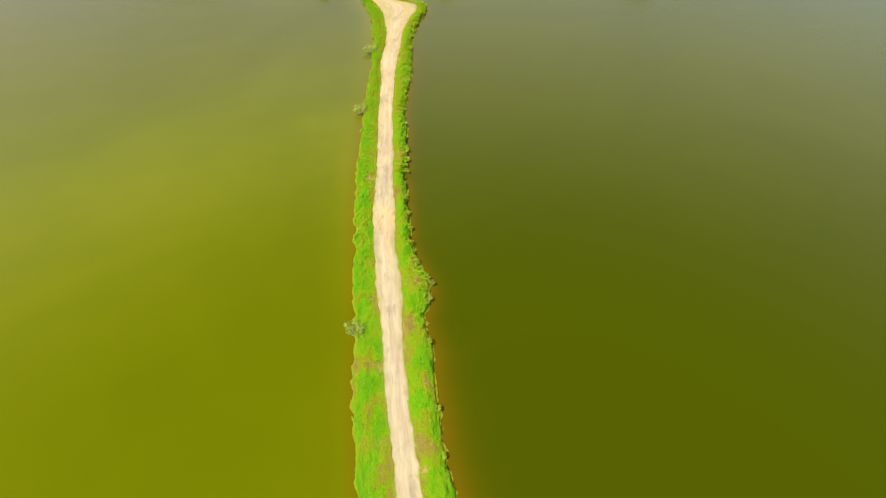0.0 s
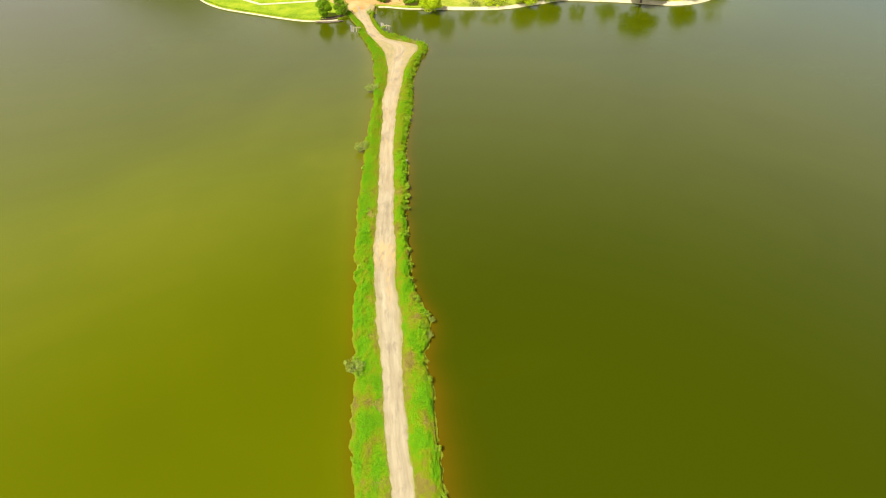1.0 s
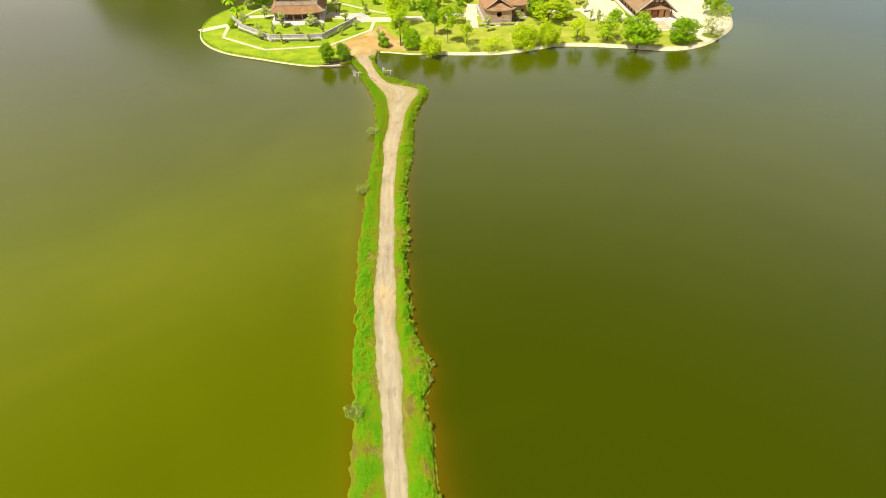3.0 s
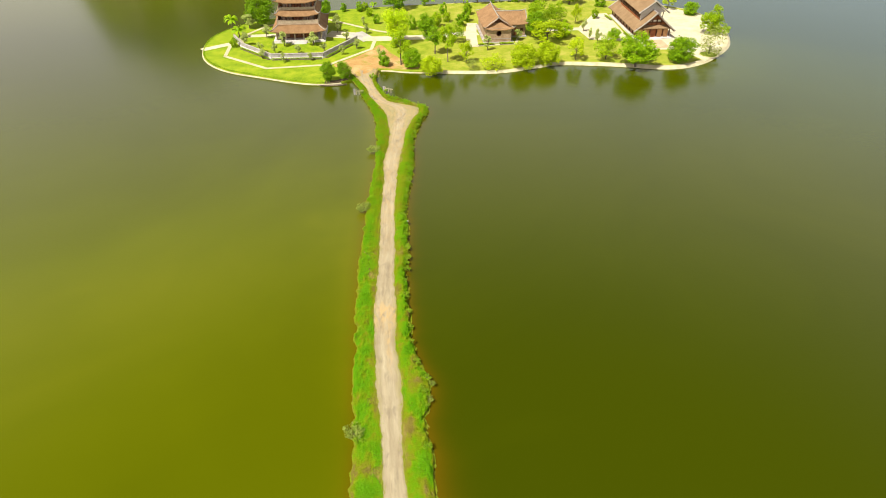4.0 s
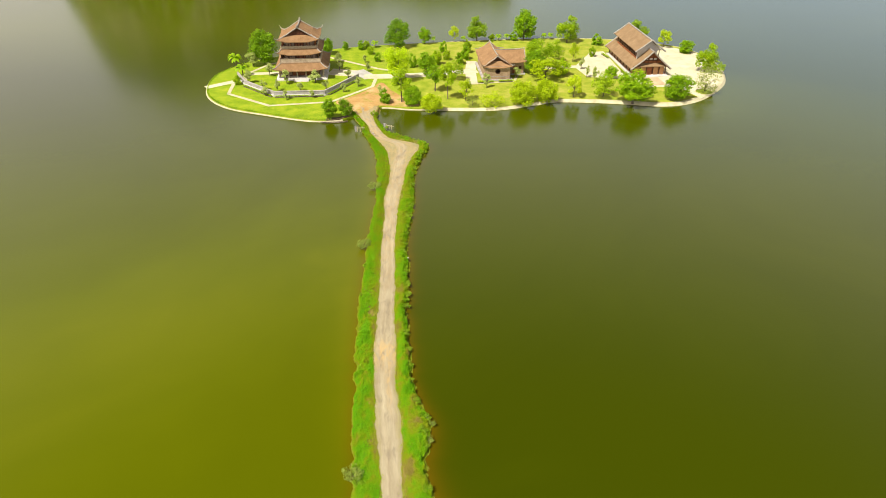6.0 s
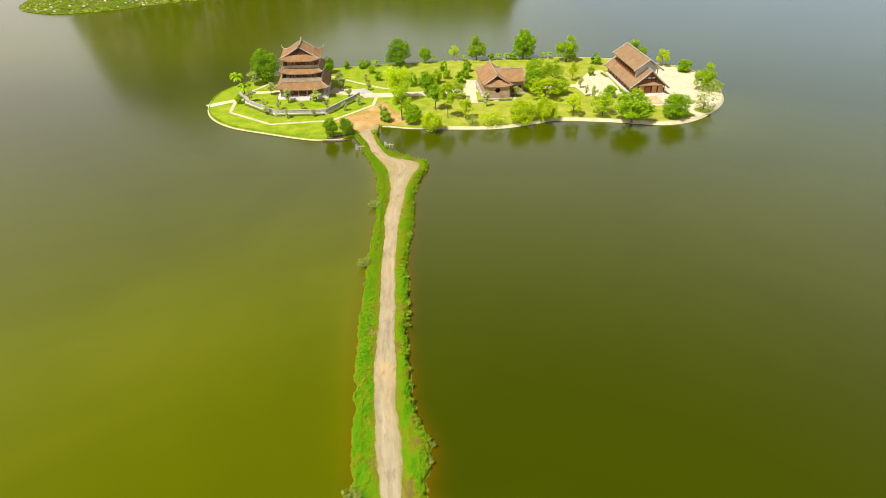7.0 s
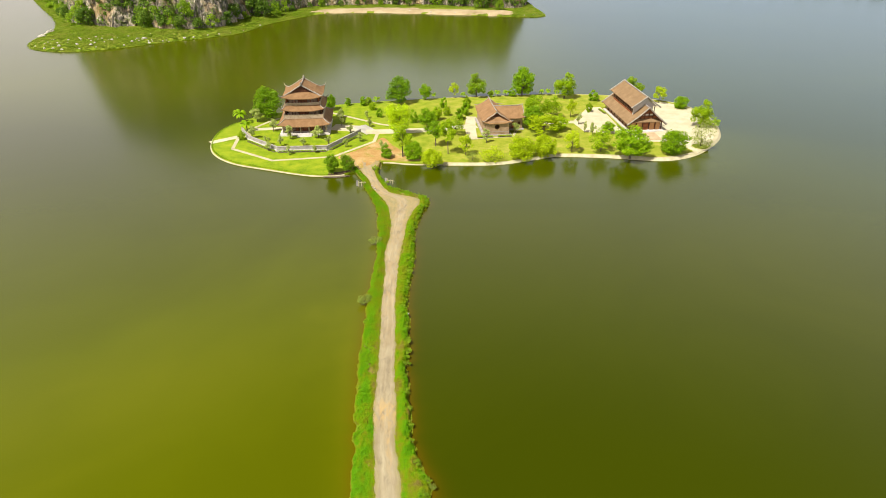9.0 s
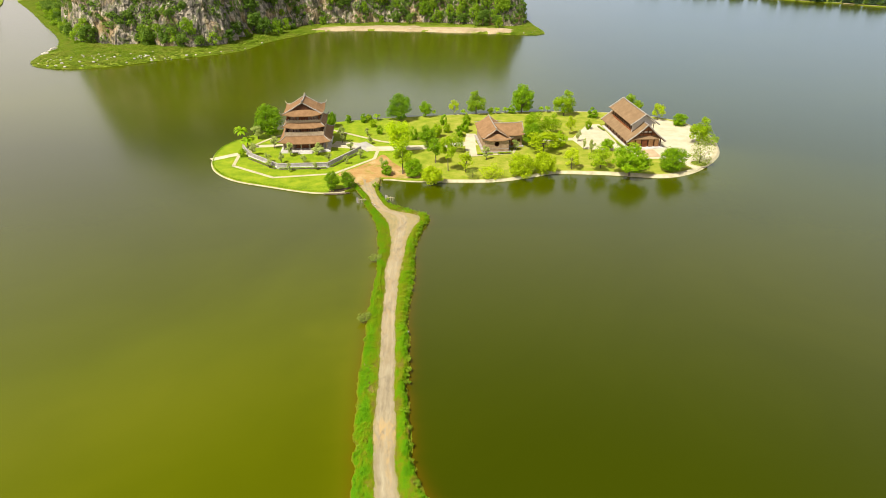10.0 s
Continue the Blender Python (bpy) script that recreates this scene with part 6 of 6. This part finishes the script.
# ---- the hill's woods, its foot and the far banks
def build_hill_woods():
    gx, gy, z, d = HILL
    r = np.random.default_rng(70)
    flat = [q.ravel() for q in (gx, gy, z, d)]
    pick = r.choice(np.nonzero((flat[3] > 0.5) & (flat[1] < 520))[0], 7000, replace=False)
    x, y, zz, dd = (q[pick] for q in flat)
    patch = np.array([noise.noise(Vector((a / 16, b / 16, c / 12))) for a, b, c in zip(x, y, zz)])
    east = np.clip((x + 95) / 50, 0, 1)
    keep = patch + 0.55 * east + 0.14 * (dd > 10) + 0.1 * (zz > 18) > 0.08
    x, y, zz = x[keep], y[keep], zz[keep]
    pts, nrm = [], []
    for a, b, c in zip(x, y, zz):
        n, q = int(r.integers(26, 50)), r.uniform(0.9, 2.6)
        dr = directions(r, n)
        pts.append(np.array([a, b - 1.8, c + q * 0.3]) + dr * q * r.uniform(0.6, 1.05, n)[:, None])
        nrm.append(dr + np.array([0, -0.1, 0.3]))
    v, f = leaves(r, np.concatenate(pts), np.concatenate(nrm), 0.85)
    tagged(mesh_object("hill_scrub", v, f, M_LEAF_HILL), "dark-green scrub clinging to the limestone cliffs", "scrub", kind="stuff")


FOOT = Kind("hill_tree", "full dark-green tree at the foot of the limestone cliff", "tree", "trees below the cliff", [
    (51, 9.0, 8.5, 0.06, 26, 48, 0.7, M_LEAF_HILL, 1.0, 0.25), (52, 9.0, 8.0, 0.06, 24, 46, 0.7, M_LEAF_HILL, 1.3, 0.25), (53, 8.0, 9.0, 0.06, 20, 46, 0.7, M_LEAF_SLOPE, 1.2, 0.25)])


def build_hill_trees():
    r = np.random.default_rng(71)
    foot = spline(CLIFF[:10], 14)
    foot = offset_line(foot, -2.0, False)
    for k in range(0, len(foot), 3):
        x, y = foot[k] + r.normal(0, 2.6, 2)
        if x < -225 or x > 47:
            continue
        s = r.uniform(0.45, 1.3) * (1.0 if x < -95 else 0.85)
        if -200 < x < -172 and r.uniform() < 0.8:
            continue
        FOOT.put(x, y - 1.0, 9.0 * s * r.uniform(0.85, 1.3), 8.5 * s, float(shore_height(np.array([x]), np.array([y]))[0]) - 0.2)
    for x, y, h, w in [(-212, 388, 12, 10), (-204, 383, 10, 9), (-221, 402, 10, 10), (-236, 424, 9, 10), (-250, 446, 9, 12), (-266, 468, 9, 13), (-284, 494, 9, 14), (-238, 410, 6, 7), (-245, 428, 6, 8), (-258, 444, 6, 9),
                       (-270, 462, 7, 9), (-281, 476, 7, 10), (-296, 500, 8, 12), (-310, 520, 8, 12), (-150, 370, 9, 10), (-141, 366, 12, 12), (-110, 404, 11, 9), (-105, 414, 8, 7)]:
        FOOT.put(x, y, h, w, float(shore_height(np.array([x * 1.0]), np.array([y * 1.0]))[0]) - 0.2)


CHANNEL = Kind("channel_bush", "bright-green bush on the peninsula's channel bank", "bush", "channel bushes", [
    (27, 4.6, 6.0, 0.03, 24, 30, 0.62, M_LEAF_SLOPE, 1.0, 0.1, 0.08), (28, 4.6, 6.0, 0.03, 24, 30, 0.62, M_LEAF_MID, 1.0, 0.1, 0.08)])


def build_channel_shrubs():
    r = np.random.default_rng(76)
    line = spline([(-231.0, 398.0), (-250.0, 424.0), (-276.0, 462.0), (-306.0, 506.0), (-338.0, 552.0)], 9)
    for x, y in line:
        for off in (r.uniform(2, 5), r.uniform(7, 13), r.uniform(15, 26), r.uniform(28, 44)):
            a, b = x + off + r.normal(0, 1), y + r.normal(0, 2)
            CHANNEL.put(a, b, r.uniform(2.2, 4.6), r.uniform(4.5, 8.0), float(shore_height(np.array([a]), np.array([b]))[0]) - 0.2)


def build_cliff_trees():
    gx, gy, z, d = (q.ravel() for q in HILL)
    r = np.random.default_rng(75)
    for low, high, n, s in ((-60, 46, 130, 1.0), (-125, -60, 40, 0.9), (-230, -130, 17, 0.8)):
        pick = r.choice(np.nonzero((gx > low) & (gx < high) & (d > 1.5) & (d < 22) & (gy < 505) & (z < 34))[0], n, replace=False)
        for k in pick:
            q = s * r.uniform(0.5, 1.2)
            light = 2 if low == -60 and r.uniform() < 0.8 else None
            FOOT.put(float(gx[k]), float(gy[k]) - 2.2, 8.5 * q, 7.5 * q, float(z[k]) - 1.2 * q, light, label="dark-green tree rooted on a ledge of the limestone cliff")


def build_shore_scrub():
    r = np.random.default_rng(72)
    low = spline(PENINSULA, 8, True)
    n = 210000
    x, y = r.uniform(-400, 66, n), r.uniform(312, 600, n)
    d = inside_depth(x, y, low)
    cl = inside_depth(x, y, spline(CLIFF, 6, True))
    some = (d > -0.4) & (cl < 2) & ((y < 480) | (d < 60)) & ((x < -100) | (y < 480))
    x, y, d = x[some], y[some], d[some]
    beach = (x > -84) & (x < 44) & (y < 452)
    tufty = spread(x, y, 7.0, 2.5, 3.0)
    keep = ~beach | (tufty > 0.8 - 0.75 * np.clip((x + 12) / 40, 0, 1))
    x, y = x[keep], y[keep]
    k = 8
    dr = directions(r, len(x) * k).reshape(-1, k, 3)
    dr[:, :, 2] = np.abs(dr[:, :, 2]) * 0.16
    size = r.uniform(0.4, 0.9, (len(x), 1, 1)) * r.uniform(0.3, 1, (len(x), k, 1))
    base = np.stack([x, y, np.maximum(shore_height(x, y), -0.5) + 0.12 + 0.25 * np.maximum(spread(x, y, 2.2, 1.8, 9.0), 0)], 1)
    pts = (base[:, None] + dr * size).reshape(-1, 3)
    v, f = leaves(r, pts, dr.reshape(-1, 3) * 0.15 + np.array([0, 0, 1.0]), 0.36, 1.8, 0.25)
    tagged(mesh_object("shore_grass", v, f, M_SHORELEAF), "tall bright-green grass on the peninsula's shore", "grass", kind="stuff")


BOULDERS = [(-217, 347), (-219, 352), (-219, 356), (-217, 357), (-218, 360), (-216, 352), (-214, 345), (-206, 323), (-198, 317), (-193, 316), (-191, 318), (-189, 323), (-183, 320), (-185, 328), (-176, 320), (-176, 324),
            (-172, 326), (-170, 330), (-169, 334), (-160, 330), (-156, 336), (-156, 344), (-144, 337), (-138, 343.5), (-128, 351), (-123, 354.5), (-118, 358.6), (-113, 366), (-201, 330), (-180, 334), (-165, 338), (-108, 384),
            (-188, 314.5), (-180, 316), (-173, 318.5), (-162, 325), (-152, 332), (-147, 336.5), (-134, 346), (-40, 435), (-22, 434.5), (-8, 431), (8, 428), (30, 423), (52, 418), (58, 420), (60, 426)]


COUNTED = len(BOULDERS)
scatter = np.random.default_rng(77)
for _ in range(34):
    u, w = scatter.uniform(0, 1), scatter.uniform(0.5, 1)
    BOULDERS.append((-206 + 62 * u, 320 + 14 * u + 12 * (1 - w) + scatter.normal(0, 1.2)))


def build_boulders():
    r = np.random.default_rng(73)
    protos = []
    for k in range(3):
        bm = bmesh.new()
        bmesh.ops.create_icosphere(bm, subdivisions=2, radius=1.0)
        for v in bm.verts:
            v.co *= 1 + 0.45 * noise.noise(v.co * 1.3 + Vector((k * 7, 0, 0)))
            v.co.z = max(v.co.z * 0.75, -0.5)
        protos.append(tagged(part("boulder", bm, M_BOULDER), "pale limestone boulder lying on the green shore", "boulder", "shore boulders"))
    for i, (x, y) in enumerate(BOULDERS):
        s = r.uniform(0.3, 0.75) * (2.2 if i < 7 else 1.0 if i < COUNTED else 0.7)
        m = pose(x, y, float(shore_height(np.array([x]), np.array([y]))[0]) + 0.3 * s, 0, 0, r.uniform(0, 360)) @ Matrix.Diagonal((s * 1.2, s, s, 1))
        if i < 3:
            protos[i].matrix_basis = m
        else:
            copy_thing(protos[i % 3], m @ Matrix.Diagonal((*(1 / s for s in protos[i % 3].scale), 1)))


# two of the three carry painted haze in their leaf colour
FAR = Kind("far_tree", "rounded green tree along the far bank", "tree", "trees on the far bank", [
    (61, 8.0, 8.0, 0.08, 22, 32, 1.05, M_LEAF_HAZED, 1.0, 0.25), (62, 8.0, 8.0, 0.08, 22, 32, 1.05, M_LEAF_HILL, 1.0, 0.25), (63, 8.0, 8.0, 0.08, 20, 32, 1.05, M_LEAF_HAZED, 1.2, 0.25)])


def build_far_trees():
    r = np.random.default_rng(74)
    line = spline([(215.0, 720.0), (262.0, 682.0), (297.0, 643.0), (330.0, 606.0), (354.0, 591.0), (372.0, 570.0), (404.0, 547.0), (444.0, 522.0)], 9)
    for k in range(len(line)):
        x, y = line[k] + np.array([-3.6, -4.8]) + r.normal(0, 1.2, 2)
        s = r.uniform(0.6, 1.2)
        FAR.put(x, y, 7 * s, 7.5 * s)
    for k in range(26):
        FAR.put(r.uniform(330, 470), r.uniform(622, 650), r.uniform(6, 11), r.uniform(7, 11))
    for x, y in [(-352, 512), (-362, 530), (-378, 552), (-392, 575), (-372, 505), (-405, 560)]:
        FAR.put(x, y, r.uniform(4, 7), r.uniform(6, 9))


STONES = [(-8.04, 42.5, 0.13), (-8.3, 41.9, 0.10), (-6.9, 27.4, 0.13), (-7.3, 26.9, 0.10), (-6.2, 90.4, 0.18), (-17.6, 146.0, 0.22), (-18.4, 147.3, 0.18), (-17.2, 144.9, 0.16), (-22.6, 156.0, 0.2)]


def build_stones():
    r = np.random.default_rng(79)
    bm = bmesh.new()
    bmesh.ops.create_icosphere(bm, subdivisions=2, radius=1.0)
    for v in bm.verts:
        v.co *= 1 + 0.4 * noise.noise(v.co * 1.5 + Vector((31, 0, 0)))
        v.co.z *= 0.7
    first = tagged(part("stone", bm, M_BOULDER), "small pale stone lying among the causeway weeds", "stone", "causeway stones")
    for i, (x, y, s) in enumerate(STONES):
        m = pose(x, y, 0.2 + 0.3 * s, 0, 0, r.uniform(0, 360)) @ Matrix.Diagonal((s * 1.2, s, s, 1))
        if i == 0:
            first.matrix_basis = m
        else:
            copy_thing(first, m @ Matrix.Diagonal((*(1 / q for q in first.scale), 1)))


build_stones()
build_hill_woods()
build_hill_trees()
build_cliff_trees()
build_channel_shrubs()
build_shore_scrub()
build_boulders()
build_far_trees()


# ---- small things at the landing
def build_post_frame(x, y, turn, label):
    """Weathered posts with a cross rail, left from an old barrier."""
    ob = root("post_frame", pose(x, y, 0, 0, 0, turn) @ Matrix.Diagonal((0.75, 0.75, 0.75, 1)), label, "post", "old barrier posts")
    for px, h in ((-0.9, 1.5), (0.1, 1.2), (1.0, 1.1)):
        bm = bmesh.new()
        tube(bm, (px, 0, -0.5), (px + 0.05, 0.03, h), 0.12, 0.10, 7)
        part("post", bm, M_POST, ob)
    bm = bmesh.new()
    tube(bm, (-1.0, 0.1, 0.85), (1.7, 0.1, 0.7), 0.10, 0.09, 6)
    part("rail", bm, M_POST, ob)
    bm = bmesh.new()
    box(bm, -1.75, -1.1, -0.05, 0.03, -0.3, 1.75)
    part("board", bm, M_STONEWALL, ob, "upright grey board")


build_post_frame(-13.9, 149.8, -8, "weathered grey wooden posts with a rail on the bank")
build_post_frame(-21.2, 148.4, 12, "low weathered wooden posts with a rail at the road's edge")


def build_boat():
    """A narrow plank boat moored under the bank bushes."""
    ob = root("rowing_boat", pose(-28.6, 154.6, WATER_Z, 0, 0, 7), "narrow weathered wooden boat moored against the island bank", "boat")
    n, length = 12, 7.0
    bm = bmesh.new()
    rows = []
    for k in range(n + 1):
        u = k / n * 2 - 1
        w, sheer = 0.42 * (1 - abs(u) ** 2.6) + 0.05, 0.16 + 0.26 * u * u
        x = u * length / 2
        rows.append([bm.verts.new(p) for p in ((x, -w, sheer), (x, -w * 0.7, -0.1 + 0.2 * u * u), (x, w * 0.7, -0.1 + 0.2 * u * u), (x, w, sheer), (x, w - 0.05, sheer - 0.02), (x, w * 0.62, 0.0 + 0.2 * u * u), (x, -w * 0.62, 0.0 + 0.2 * u * u), (x, -w + 0.05, sheer - 0.02))])
    for a, b in zip(rows, rows[1:]):
        for k in range(8):
            j = (k + 1) % 8
            bm.faces.new((a[k], b[k], b[j], a[j]))
    part("hull", bm, M_BARK, ob)
    for x in (-1.8, 0.2, 2.0):
        bm = bmesh.new()
        box(bm, x - 0.12, x + 0.12, -0.36, 0.36, 0.09, 0.13)
        part("thwart", bm, M_BARK, ob)


build_boat()
